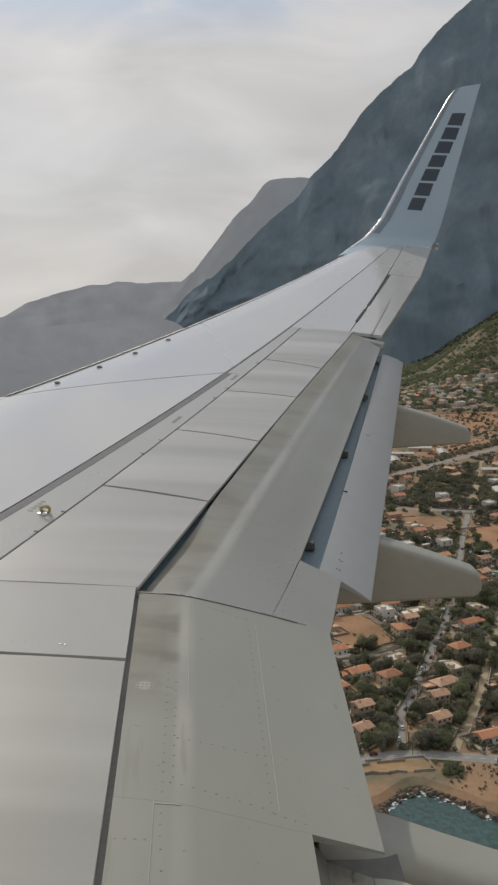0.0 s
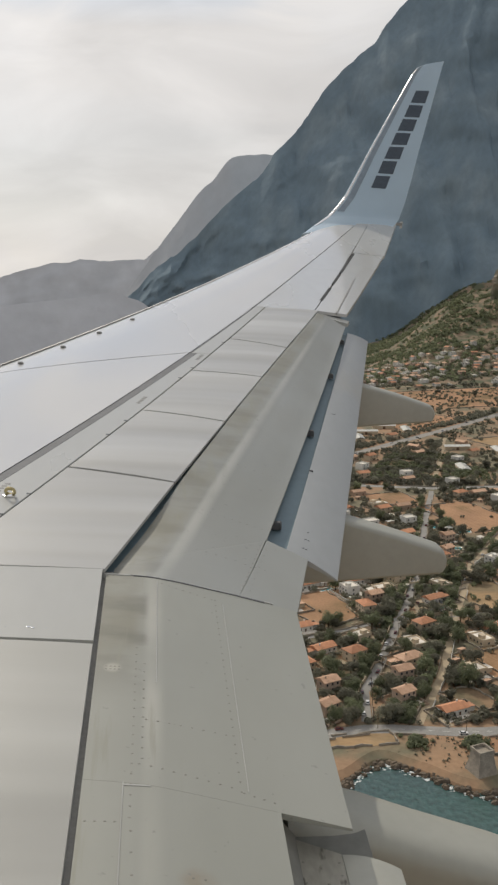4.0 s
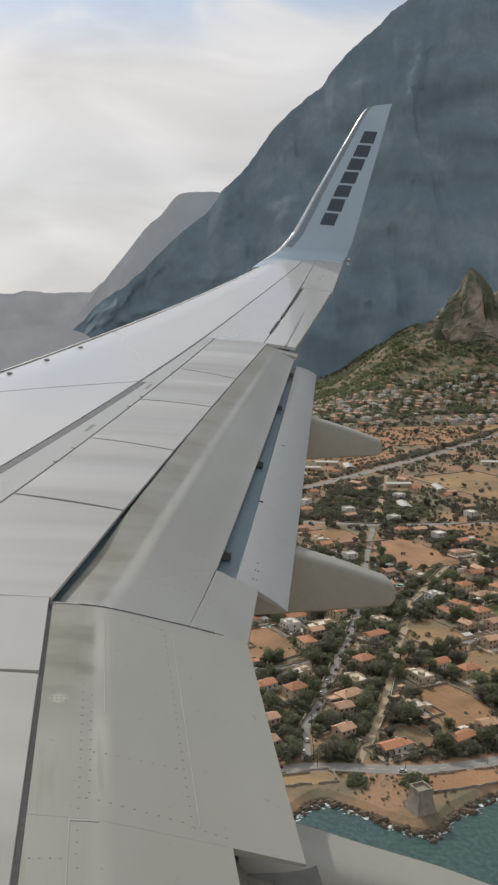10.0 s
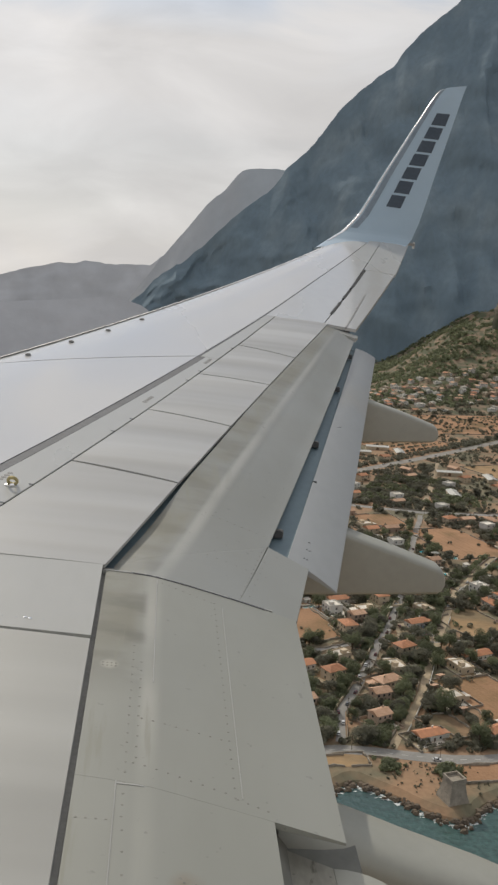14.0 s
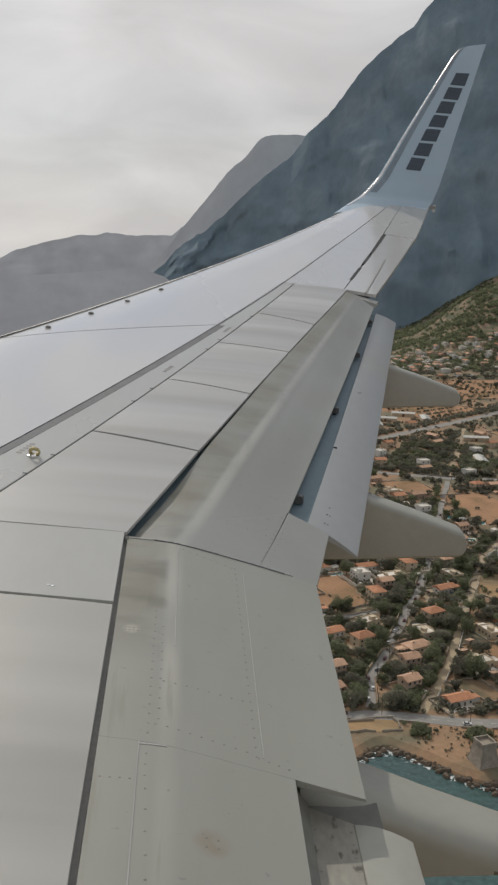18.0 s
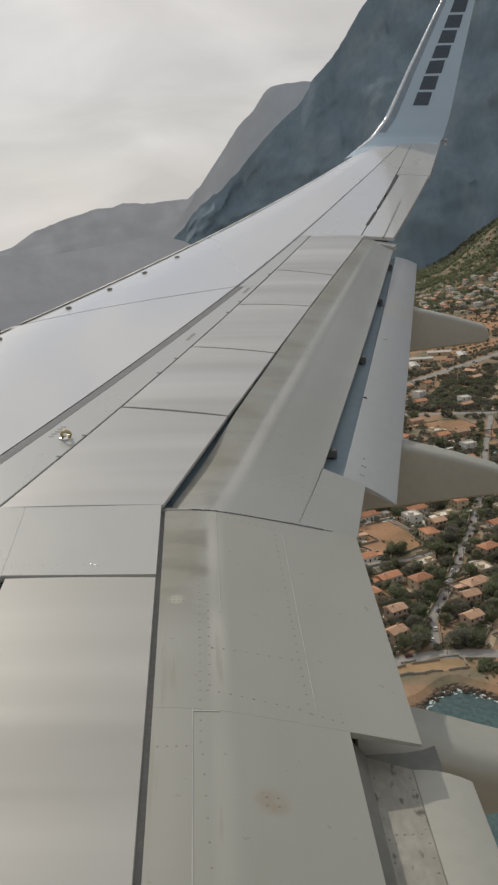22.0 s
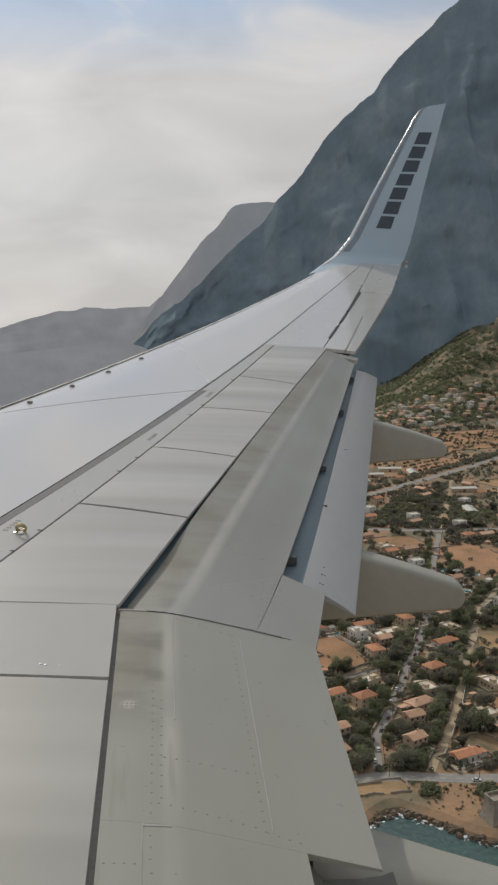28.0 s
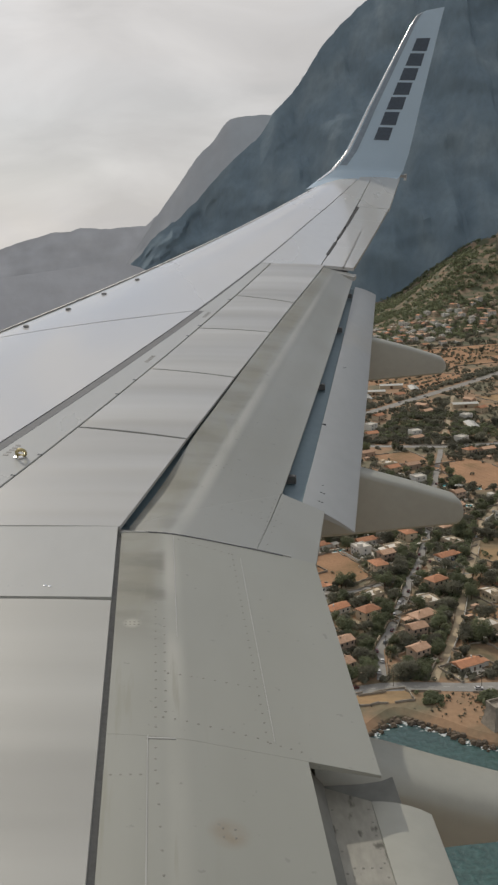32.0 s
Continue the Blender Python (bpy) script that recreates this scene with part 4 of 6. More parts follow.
for a, b in zip(grid, grid[1:]):
    for i in range(len(a) - 1):
        bm.faces.new((a[i], b[i], b[i + 1], a[i + 1]))
# unseen near side of the bay, added beneath the aircraft to bounce warm light
near = [[bm.verts.new((x, y, z)) for y, z in ((-4900, PLAIN), (-1500, PLAIN), (-300, PLAIN), (60, PLAIN), (118 + 6 * math.sin(x * 0.03), PLAIN), (126 + 6 * math.sin(x * 0.03), -1.5))] for x in xs]
for a, b in zip(near, near[1:]):
    for i in range(len(a) - 1):
        bm.faces.new((a[i], b[i], b[i + 1], a[i + 1]))
setting("ground", bm, SOIL, "dry brown coastal plain with scrub", "ground")

bm = bmesh.new()
loft(bm, [[(x, y, 0.0) for y in (-4900, -1500, -300, 0, 150, 300, 440)] for x in (-4900, -1500, -400, 0, 100, 200, 400, 1500, 4900)], close_ring=False)
setting("water", bm, SEA, "teal sea glittering with small waves", "sea")


def ridge(name, profile, y_top, steep, m, label, rough, step, seed, x0, x1, gul, jag, rows=60):
    """A steep mountain side: heights along its crest by x / y_top, one slope down to the plain, ribs and broken relief."""
    us_, els = zip(*profile)
    bm = bmesh.new()
    nx = int((x1 - x0) / step)
    cols = []
    for i in range(nx + 1):
        x = x0 + (x1 - x0) * i / nx
        xn = x + 8000
        top = ALT - PLAIN + math.tan(radians(float(np.interp(x / y_top, us_, els)))) * y_top
        top = max(top, 4.0)
        top += min(1, top / 200) * jag * (noise.noise((xn * 0.008, seed, 2)) + 0.6 * noise.noise((xn * 0.03, seed, 5)) + 0.35 * noise.noise((xn * 0.09, seed, 8)))
        depth = top / steep + 20
        col = []
        for j in range(rows + 1):
            t = j / rows
            warp = 90 * noise.noise((xn * 0.003 + seed, t * 2.2, 4))
            rib = noise.fractal(((xn + warp) * gul, t * 1.6 + seed, seed), 0.9, 2.0, 4)
            lump = noise.fractal((xn * gul * 0.6, t * top * gul, seed + 9), 1.0, 2.1, 4)
            env = min(t * 5, 1) * min(1, (1 - t) * 5 + 0.08) * min(1, top / 150)
            y = y_top - depth * (1 - t) - env * rough * (rib + 0.7 * lump)
            col.append(bm.verts.new((x, y, PLAIN - 6 + (top + 6) * t ** 0.96)))
        col.append(bm.verts.new((x, y_top + 0.15 * depth, PLAIN + top * 0.94)))
        col.append(bm.verts.new((x, y_top + 0.6 * depth, PLAIN + top * 0.5)))
        cols.append(col)
    for a, b in zip(cols, cols[1:]):
        for j in range(len(a) - 1):
            bm.faces.new((a[j], b[j], b[j + 1], a[j + 1]))
    return setting(name, bm, m, label, "mountain", smooth=True)


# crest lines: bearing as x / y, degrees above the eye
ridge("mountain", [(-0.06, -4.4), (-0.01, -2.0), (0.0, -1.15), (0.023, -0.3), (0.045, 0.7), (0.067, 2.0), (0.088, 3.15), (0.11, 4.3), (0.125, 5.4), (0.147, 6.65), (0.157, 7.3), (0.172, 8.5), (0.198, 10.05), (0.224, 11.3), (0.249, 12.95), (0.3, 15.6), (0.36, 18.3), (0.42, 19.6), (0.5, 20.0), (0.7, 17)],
      2900, 1.55, ROCK, "dark hazy limestone mountain in shade with scrub on its lower flank", 44, 10, 1.7, -180, 1900, 0.008, 12, 96)
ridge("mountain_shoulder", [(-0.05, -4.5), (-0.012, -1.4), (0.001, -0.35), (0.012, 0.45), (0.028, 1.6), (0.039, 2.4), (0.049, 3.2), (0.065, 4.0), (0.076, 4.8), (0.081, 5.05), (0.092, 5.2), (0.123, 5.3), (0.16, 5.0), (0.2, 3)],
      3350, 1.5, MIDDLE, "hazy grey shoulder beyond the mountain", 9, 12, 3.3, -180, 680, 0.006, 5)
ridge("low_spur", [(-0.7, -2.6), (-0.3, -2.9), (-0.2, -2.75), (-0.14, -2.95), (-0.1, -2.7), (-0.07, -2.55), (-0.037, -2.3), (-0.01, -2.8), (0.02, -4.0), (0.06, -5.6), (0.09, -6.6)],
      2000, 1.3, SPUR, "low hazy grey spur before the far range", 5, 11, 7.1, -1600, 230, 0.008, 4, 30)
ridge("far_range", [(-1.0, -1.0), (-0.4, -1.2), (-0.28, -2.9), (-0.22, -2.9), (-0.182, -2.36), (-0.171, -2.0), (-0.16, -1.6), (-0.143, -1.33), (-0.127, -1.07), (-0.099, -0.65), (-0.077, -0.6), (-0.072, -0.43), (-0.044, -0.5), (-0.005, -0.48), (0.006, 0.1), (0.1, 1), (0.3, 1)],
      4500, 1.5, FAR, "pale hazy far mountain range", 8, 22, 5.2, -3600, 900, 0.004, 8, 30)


def hill(x, y):
    """The scrubby foothill between the plain and the mountain."""
    s = min(max((y - 1660 - 60 * noise.noise((x * 0.004, 7, 0))) / 620, 0), 1)
    e = min(max((x / y - 0.212) / 0.14, 0), 1)
    e *= e * (3 - 2 * e)
    return PLAIN + e * s * s * (3 - 2 * s) * (142 + 60 * min(max((x / y - 0.34) / 0.1, 0), 1)) + e * s * 22 * noise.fractal((x * 0.008, y * 0.008, 3), 0.8, 2.0, 4)


bm = bmesh.new()
loft(bm, [[(x, y, hill(x, y) + (0.05 if y > 1600 and x > 210 else -1.0)) for y in range(1580, 2480, 20)] for x in range(200, 1560, 20)], close_ring=False)
setting("foothill", bm, SCRUB, "gentle scrub-covered foothill below the mountain", "hill", smooth=True)


def crag(cx, cy, top, radius, lean, seed):
    """A blunt, broken rock knob on the foothill: stacked uneven rings, cliffy above and broad at its foot."""
    bm = bmesh.new()
    rings = []
    base = hill(cx, cy) - 50
    for j in range(30):
        t = j / 29
        ring = []
        for k in range(52):
            a = 2 * math.pi * k / 52
            ca, sa = math.cos(a), math.sin(a)
            q = radius * (1 - t ** 1.7) ** 0.8 * (1 + 0.75 * noise.fractal((ca * 1.1 + seed, sa * 1.1, t * 1.4), 0.7, 2.2, 5)) + 3
            z = base + (top - base) * t + 16 * noise.noise((ca * 2 + seed, sa * 2, t * 5)) * (1 - t * 0.6)
            ring.append((cx + lean * t * t * 40 + q * ca, cy + 0.75 * q * sa, z))
        rings.append(ring)
    loft(bm, rings)
    setting("crag", bm, CRAG, "jagged ochre rock knob above the foothill", "rock")


crag(840, 2090, 285, 70, -0.6, 3.1)
crag(935, 2080, 262, 66, 0.5, 8.4)
crag(890, 2125, 235, 110, 0.2, 5.7)


def strip(name, pts, width, m, label, category, z=0.06, bm=None):
    """A band along a line of points, as roads and tracks."""
    own = bm is None
    bm = bm or bmesh.new()
    rows_ = []
    for i, (x, y) in enumerate(pts):
        a, b = Vector(pts[max(i - 1, 0)]), Vector(pts[min(i + 1, len(pts) - 1)])
        n = (b - a).normalized()
        n = Vector((-n.y, n.x)) * width / 2
        rows_.append([(x - n.x, y - n.y, PLAIN + z - 0.3), (x - n.x, y - n.y, PLAIN + z), (x + n.x, y + n.y, PLAIN + z), (x + n.x, y + n.y, PLAIN + z - 0.3)])
    loft(bm, rows_, close_ring=False)
    return setting(name, bm, m, label, category) if own else None


def curve_pts(x0, x1, f, n=40):
    return [(x0 + (x1 - x0) * i / n, f(x0 + (x1 - x0) * i / n)) for i in range(n + 1)]


def through_points(pts, n=6):
    """A line through a few points, in short steps with a slight waver."""
    out = []
    for (xa, ya), (xb, yb) in zip(pts, pts[1:]):
        for k in range(n):
            f = k / n
            w = 1.6 * noise.noise(((xa + (xb - xa) * f) * 0.05, (ya + (yb - ya) * f) * 0.05, 1))
            out.append((xa + (xb - xa) * f + w, ya + (yb - ya) * f))
    return out + [pts[-1]]


ROADS = [
    ("road_1", curve_pts(-150, 420, lambda x: 428 + 0.12 * (x - 100) + 3 * math.sin(x * 0.03) + 16 * bump(x, 105, 45)), 9, ASPHALT, "grey coast road"),
    ("road_2", curve_pts(-300, 800, lambda x: 928 + 0.3 * max(0, 280 - x)), 9, ASPHALT, "grey country road"),
    ("road_3", curve_pts(120, 760, lambda x: 1115 + 1.0 * (x - 252) + 8 * math.sin(x * 0.01)), 12.5, ASPHALT, "grey dual carriageway across the plain"),
    ("road_4", through_points([(252, 852), (274, 918)]), 5, ASPHALT, "narrow grey lane"),
    ("road_5", through_points([(108, 452), (115, 486), (136, 533), (160, 590), (185, 650), (215, 740), (250, 846)]), 5, ASPHALT, "winding grey village lane"),
    ("road_6", through_points([(133, 446), (160, 498), (195, 585), (240, 690), (300, 780)]), 4.5, TRACK, "pale dirt lane between walls"),
    ("road_7", through_points([(280, 936), (318, 1040), (350, 1140), (372, 1196)]), 5, TRACK, "pale dirt track through fields"),
    ("road_8", curve_pts(150, 900, lambda x: 1600 + 0.16 * x + 20 * math.sin(x * 0.012)), 8, TRACK, "pale road at the foot of the hills"),
    ("road_9", curve_pts(60, 330, lambda x: 548 + 0.22 * x + 5 * math.sin(x * 0.05), 24), 5, ASPHALT, "narrow grey village street"),
]
for name, pts, w, m, label in ROADS:
    strip(name, pts, w, m, label, "road", z=0.10 + 0.01 * int(name[-1]))
    if w >= 8 and m is ASPHALT:
        bm = bmesh.new()
        for k in range(0, len(pts) - 1):
            a, b = Vector(pts[k]), Vector(pts[k + 1])
            for f in ([0.1, 0.6] if w < 12 else [0.0]):
                p, q = a.lerp(b, f), a.lerp(b, f + (0.22 if w < 12 else 1.0))
                strip("", [tuple(p), tuple(q)], 0.3 if w < 12 else 1.4, MARK, "", "", z=0.14 + 0.01 * int(name[-1]), bm=bm)
        tagged(setting(name + "_markings", bm, MARK if w < 12 else STONE, "pale centre line of the road", "road marking"))


def field(name, cx, cy, w, d, turn, m, label, furrow=0.0, wall=True):
    """A ploughed or fallow plot, its outline a little uneven, with furrow ridges and a low stone wall round it."""
    bm = bmesh.new()
    mt = Matrix.Translation((cx, cy, 0)) @ Matrix.Rotation(radians(turn), 4, "Z")
    n = 10
    rng = random.Random(name)
    rim = []
    for k in range(4 * n):
        s, e = k / n % 1, k // n
        x, y = [(-1 + 2 * s, -1), (1, -1 + 2 * s), (1 - 2 * s, 1), (-1, 1 - 2 * s)][e]
        rim.append(mt @ Vector((x * w / 2 + rng.uniform(-1, 1), y * d / 2 + rng.uniform(-1, 1), PLAIN)))
    top = [bm.verts.new(p + Vector((0, 0, 0.07))) for p in rim]
    low = [bm.verts.new(p - Vector((0, 0, 0.2))) for p in rim]
    bm.faces.new(top)
    for i in range(len(top)):
        j = (i + 1) % len(top)
        bm.faces.new((low[i], low[j], top[j], top[i]))
    if furrow:
        k = -w / 2 + furrow
        while k < w / 2 - furrow:
            pts = [mt @ Vector((k + rng.uniform(-0.4, 0.4), y, PLAIN)) for y in (-d / 2 + 1, d / 2 - 1)]
            (p, q) = pts
            side = (q - p).normalized().cross(Vector((0, 0, 1))) * furrow * 0.2
            loft(bm, [[p - side + Vector((0, 0, 0.06)), p + Vector((0, 0, 0.22)), p + side + Vector((0, 0, 0.06))], [q - side + Vector((0, 0, 0.06)), q + Vector((0, 0, 0.22)), q + side + Vector((0, 0, 0.06))]], close_ring=False)
            k += furrow
    setting(name, bm, m, label, "field")
    if wall:
        bm = bmesh.new()
        for k in range(4 * n):
            a, b = rim[k], rim[(k + 1) % (4 * n)]
            if rng.random() < 0.12:
                continue
            side = (b - a).normalized().cross(Vector((0, 0, 1))) * 0.3
            h = 0.8 + rng.uniform(0, 0.4)
            loft(bm, [[p - side, p - side * 0.7 + Vector((0, 0, h)), p + side * 0.7 + Vector((0, 0, h)), p + side] for p in (a, b)], close_ring=True)
        setting("field_wall_" + name[6:], bm, STONE, "low dry-stone field wall", "wall")


FIELDS = [
    ("field_1", 112, 614, 40, 60, 22, TERRA, "bare red-brown earth field", 0),
    ("field_2", 226, 893, 44, 44, 12, TERRA, "bare red earth plot", 5.0),
    ("field_3", 128, 800, 70, 70, 20, SCRUB, "overgrown fallow plot", 0),
    ("field_4", 282, 824, 54, 92, 18, TERRA, "bare red earth field", 6.0),
    ("field_5", 345, 1330, 130, 150, 38, TERRA, "red earth field dotted with olive trees", 9.0),
    ("field_6", 170, 1060, 110, 100, 22, SCRUB, "scrubby dry field", 0),
    ("field_7", 470, 1120, 110, 150, 22, GOLD, "dry golden field", 8.0),
    ("field_8", 520, 1520, 250, 180, 12, TERRA, "wide orange field with scattered trees", 0),
    ("field_9", 240, 1500, 150, 170, 18, SCRUB, "scrub field", 0),
    ("field_10", 258, 560, 46, 60, 20, GOLD, "dry yellow paddock", 4.0),
    ("field_11", 300, 650, 34, 50, 20, GRASS, "watered green garden plot", 0),
    ("field_12", 700, 1560, 130, 170, 14, GOLD, "dry golden field", 0),
    ("field_13", 176, 738, 62, 44, 16, TERRA, "bare orange earth plot strewn with stones", 0),
    ("field_14", 400, 880, 90, 110, 20, TERRA, "bare red earth field", 6.0),
    ("field_15", 176, 424, 46, 16, 6, TERRA, "dry orange field beside the coast road", 0),
    ("field_16", 52, 416, 42, 12, 4, GOLD, "dry yellow field beside the coast road", 0),
    ("field_19", 96, 434, 44, 12, 3, GOLD, "dry golden field behind the bay", 0),
    ("field_17", 350, 700, 60, 70, 20, TERRA, "bare earth field beside the village", 5.0),
    ("field_18", 204, 508, 38, 60, 22, TERRA, "bare red earth field between gardens", 6.0),
    ("field_20", 128, 556, 34, 40, 22, SCRUB, "overgrown plot with old olive trees", 0),
    ("field_21", 232, 622, 40, 56, 22, GOLD, "dry golden field beside the lane", 0),
    ("field_22", 168, 470, 22, 28, 22, BROWN, "dry brown yard plot", 0),
    ("field_23", 262, 700, 46, 50, 22, SCRUB, "overgrown orchard plot", 0),
]
for f in FIELDS:
    field(*f)


# ---------------------------------------------------------------- trees
def crown_mesh(name, seed, r, h0, h1, quads, size, m, flat=1.0):
    """A crown of many small leaf clumps gathered round a few boughs, with gaps between."""
    rng = random.Random(seed)
    boughs = [(rng.uniform(-0.6, 0.6) * r, rng.uniform(-0.6, 0.6) * r, rng.uniform(h0 + 0.25 * (h1 - h0), h1 - 0.2 * (h1 - h0)), rng.uniform(0.4, 0.7) * r) for _ in range(7)]
    verts, faces = [], []
    for _ in range(quads):
        bx, by, bz, br = rng.choice(boughs)
        d = Vector((rng.gauss(0, 1), rng.gauss(0, 1), rng.gauss(0, 1))).normalized() * br * rng.uniform(0.55, 1.05)
        c = Vector((bx + d.x, by + d.y, max(bz + d.z * flat * (h1 - h0) / (2 * r), h0)))
        n = (d.normalized() + Vector((rng.uniform(-0.6, 0.6), rng.uniform(-0.6, 0.6), rng.uniform(-0.2, 0.8)))).normalized()
        t = n.orthogonal().normalized()
        t.rotate(Matrix.Rotation(rng.uniform(0, 6.3), 3, n))
        b = n.cross(t)
        s = size * rng.uniform(0.6, 1.3)
        k = len(verts)
        verts += [c + t * s, c + b * s * 0.7 + n * s * 0.2, c - t * s * 0.9, c - b * s * 0.7 + n * s * 0.15]
        faces.append((k, k + 1, k + 2, k + 3))
    me = bpy.data.meshes.new(name)
    me.from_pydata(verts, [], faces)
    me.materials.append(m)
    return me


def trunk_mesh(h, r, seed):
    rng = random.Random(seed)
    bm = bmesh.new()
    def limb(p, q, ra, rb):
        d = (q - p).normalized()
        s = d.orthogonal().normalized()
        t = d.cross(s)
        loft(bm, [[o + (s * math.cos(a) + t * math.sin(a)) * k for a in (0, 1.26, 2.51, 3.77, 5.03)] for o, k in ((p, ra), (p.lerp(q, 0.5) + s * ra * 0.5, (ra + rb) / 2), (q, rb))])
    fork = Vector((rng.uniform(-0.2, 0.2), rng.uniform(-0.2, 0.2), h * 0.5))
    limb(Vector((0, 0, -0.3)), fork, r, r * 0.7)
    for _ in range(4):
        limb(fork, Vector((rng.uniform(-1, 1) * h * 0.4, rng.uniform(-1, 1) * h * 0.4, h * rng.uniform(0.8, 1.1))), r * 0.55, r * 0.2)
    return mesh_of(bm, "trunk", BARK)


def tree_kind(name, label, seed, r, h, m, quads=800, size=0.33):
    t = thing(name, label, "tree", "trees of the plain")
    tr = new("trunk", trunk_mesh(h * 0.6, r * 0.10, seed))
    cr = new("crown", crown_mesh("crown", seed, r, h * 0.1, h, quads, size, m))
    tr.parent = cr.parent = t
    return t


TREES = [tree_kind("olive_tree", "grey-green olive tree on dry earth", 1, 2.6, 4.2, LEAF), tree_kind("olive_tree", "broad dark olive tree on dry earth", 2, 3.4, 4.8, LEAF, 1000),
         tree_kind("carob_tree", "dense dark carob tree", 3, 4.4, 6.5, LEAF, 1500, 0.36), tree_kind("pine_tree", "tall green garden pine", 4, 4.0, 9.0, LEAF2, 1500, 0.36),
         tree_kind("garden_tree", "leafy green garden tree beside houses", 5, 3.0, 5.5, LEAF2, 900)]


# ---------------------------------------------------------------- houses
def house_kind(seed, w, d, h, roof, wall_m, roof_m, label, annex=True, fancy=True, pool=False):
    """A house at its own origin: walls, eaved roof, windows and doors on all sides, chimney, lean-to."""
    rng = random.Random(seed)
    ob = thing("house", label, "house", "houses of the village")
    bm = bmesh.new()
    box(bm, -w / 2, -d / 2, -0.3, w / 2, d / 2, h)
    wall = part("wall", bm, wall_m, ob)
    if roof == "hip" or roof == "gable":
        e, rise = 0.5, 0.22 * d
        bm = bmesh.new()
        inset = d / 2 if roof == "hip" else 0.0
        lo = [(-w / 2 - e, -d / 2 - e, h), (w / 2 + e, -d / 2 - e, h), (w / 2 + e, d / 2 + e, h), (-w / 2 - e, d / 2 + e, h)]
        up = [(x, y, h + 0.18) for x, y, _ in lo]
        r0, r1 = (-w / 2 - e + inset, 0, h + 0.18 + rise), (w / 2 + e - inset, 0, h + 0.18 + rise)
        L = [bm.verts.new(p) for p in lo]
        U = [bm.verts.new(p) for p in up]
        A, B = bm.verts.new(r0), bm.verts.new(r1)
        bm.faces.new(L[::-1])
        for i in range(4):
            bm.faces.new((L[i], L[(i + 1) % 4], U[(i + 1) % 4], U[i]))
        bm.faces.new((U[0], U[1], B, A))
        bm.faces.new((U[2], U[3], A, B))
        bm.faces.new((U[1], U[2], B))
        bm.faces.new((U[3], U[0], A))
        rf = part("roof", bm, roof_m, ob)
        if fancy:
            bm = bmesh.new()
            n = int(w / 0.9)
            for k in range(n):
                x = -w / 2 - e + (k + 0.5) * (w + 2 * e) / n
                lim = 1.0 if roof == "gable" else max(0.0, min(1.0, (w / 2 + e - abs(x)) / (d / 2)))
                for sg in (-1, 1):
                    y0, z0 = sg * (d / 2 + e), h + 0.2
                    y1, z1 = sg * (d / 2 + e) * (1 - lim), h + 0.2 + rise * lim
                    if lim > 0.1:
                        loft(bm, [[(x - 0.11, y0, z0), (x, y0, z0 + 0.09), (x + 0.11, y0, z0)], [(x - 0.11, y1, z1), (x, y1, z1 + 0.09), (x + 0.11, y1, z1)]], close_ring=False)
            tagged(part("tile_ribbing", bm, roof_m, rf), kind="stuff")
            bm = bmesh.new()
            box(bm, w * 0.22, d * 0.1, h + 0.2, w * 0.22 + 0.6, d * 0.1 + 0.6, h + rise + 0.9)
            box(bm, w * 0.22 - 0.1, d * 0.1 - 0.1, h + rise + 0.9, w * 0.22 + 0.7, d * 0.1 + 0.7, h + rise + 1.05)
            part("chimney", bm, wall_m, rf)
    else:
        bm = bmesh.new()
        box(bm, -w / 2 + 0.25, -d / 2 + 0.25, h, w / 2 - 0.25, d / 2 - 0.25, h + 0.08)
        rf = part("roof", bm, roof_m, ob)
        bm = bmesh.new()
        for x0, y0, x1, y1 in ((-w / 2, -d / 2, w / 2, -d / 2 + 0.25), (-w / 2, d / 2 - 0.25, w / 2, d / 2), (-w / 2, -d / 2 + 0.25, -w / 2 + 0.25, d / 2 - 0.25), (w / 2 - 0.25, -d / 2 + 0.25, w / 2, d / 2 - 0.25)):
            box(bm, x0, y0, h, x1, y1, h + 0.9)
        part("parapet", bm, wall_m, ob)
        if fancy:
            bm = bmesh.new()
            box(bm, -w * 0.3, d * 0.05, h + 0.08, -w * 0.02, d * 0.35, h + 2.4)
            box(bm, -w * 0.32, d * 0.02, h + 2.4, 0, d * 0.38, h + 2.55)
            part("stair_head", bm, wall_m, ob)
    floors = max(1, int(h / 3))
    for fl in range(floors):
        z = 1.0 + fl * 3.0
        for side, span, off in ((-1, w, d / 2), (1, w, d / 2)):
            n = max(2, int(span / 3.2)) if fancy else 2
            for k in range(n):
                x = -span / 2 + (k + 0.5) * span / n
                bm = bmesh.new()
                if fl == 0 and k == n // 2 and side == -1:
                    box(bm, x - 0.55, side * (off + 0.04) - 0.05, -0.1, x + 0.55, side * (off + 0.04) + 0.05, 2.1)
                    part("door", bm, WOOD, ob)
                    continue
                box(bm, x - 0.55, side * (off + 0.02) - 0.04, z, x + 0.55, side * (off + 0.02) + 0.04, z + 1.3)
                part("window", bm, GLASS, ob)
        if fancy:
            for side in (-1, 1):
                bm = bmesh.new()
                box(bm, side * (w / 2 + 0.02) - 0.04, -0.6, z, side * (w / 2 + 0.02) + 0.04, 0.6, z + 1.3)
                part("window", bm, GLASS, ob)
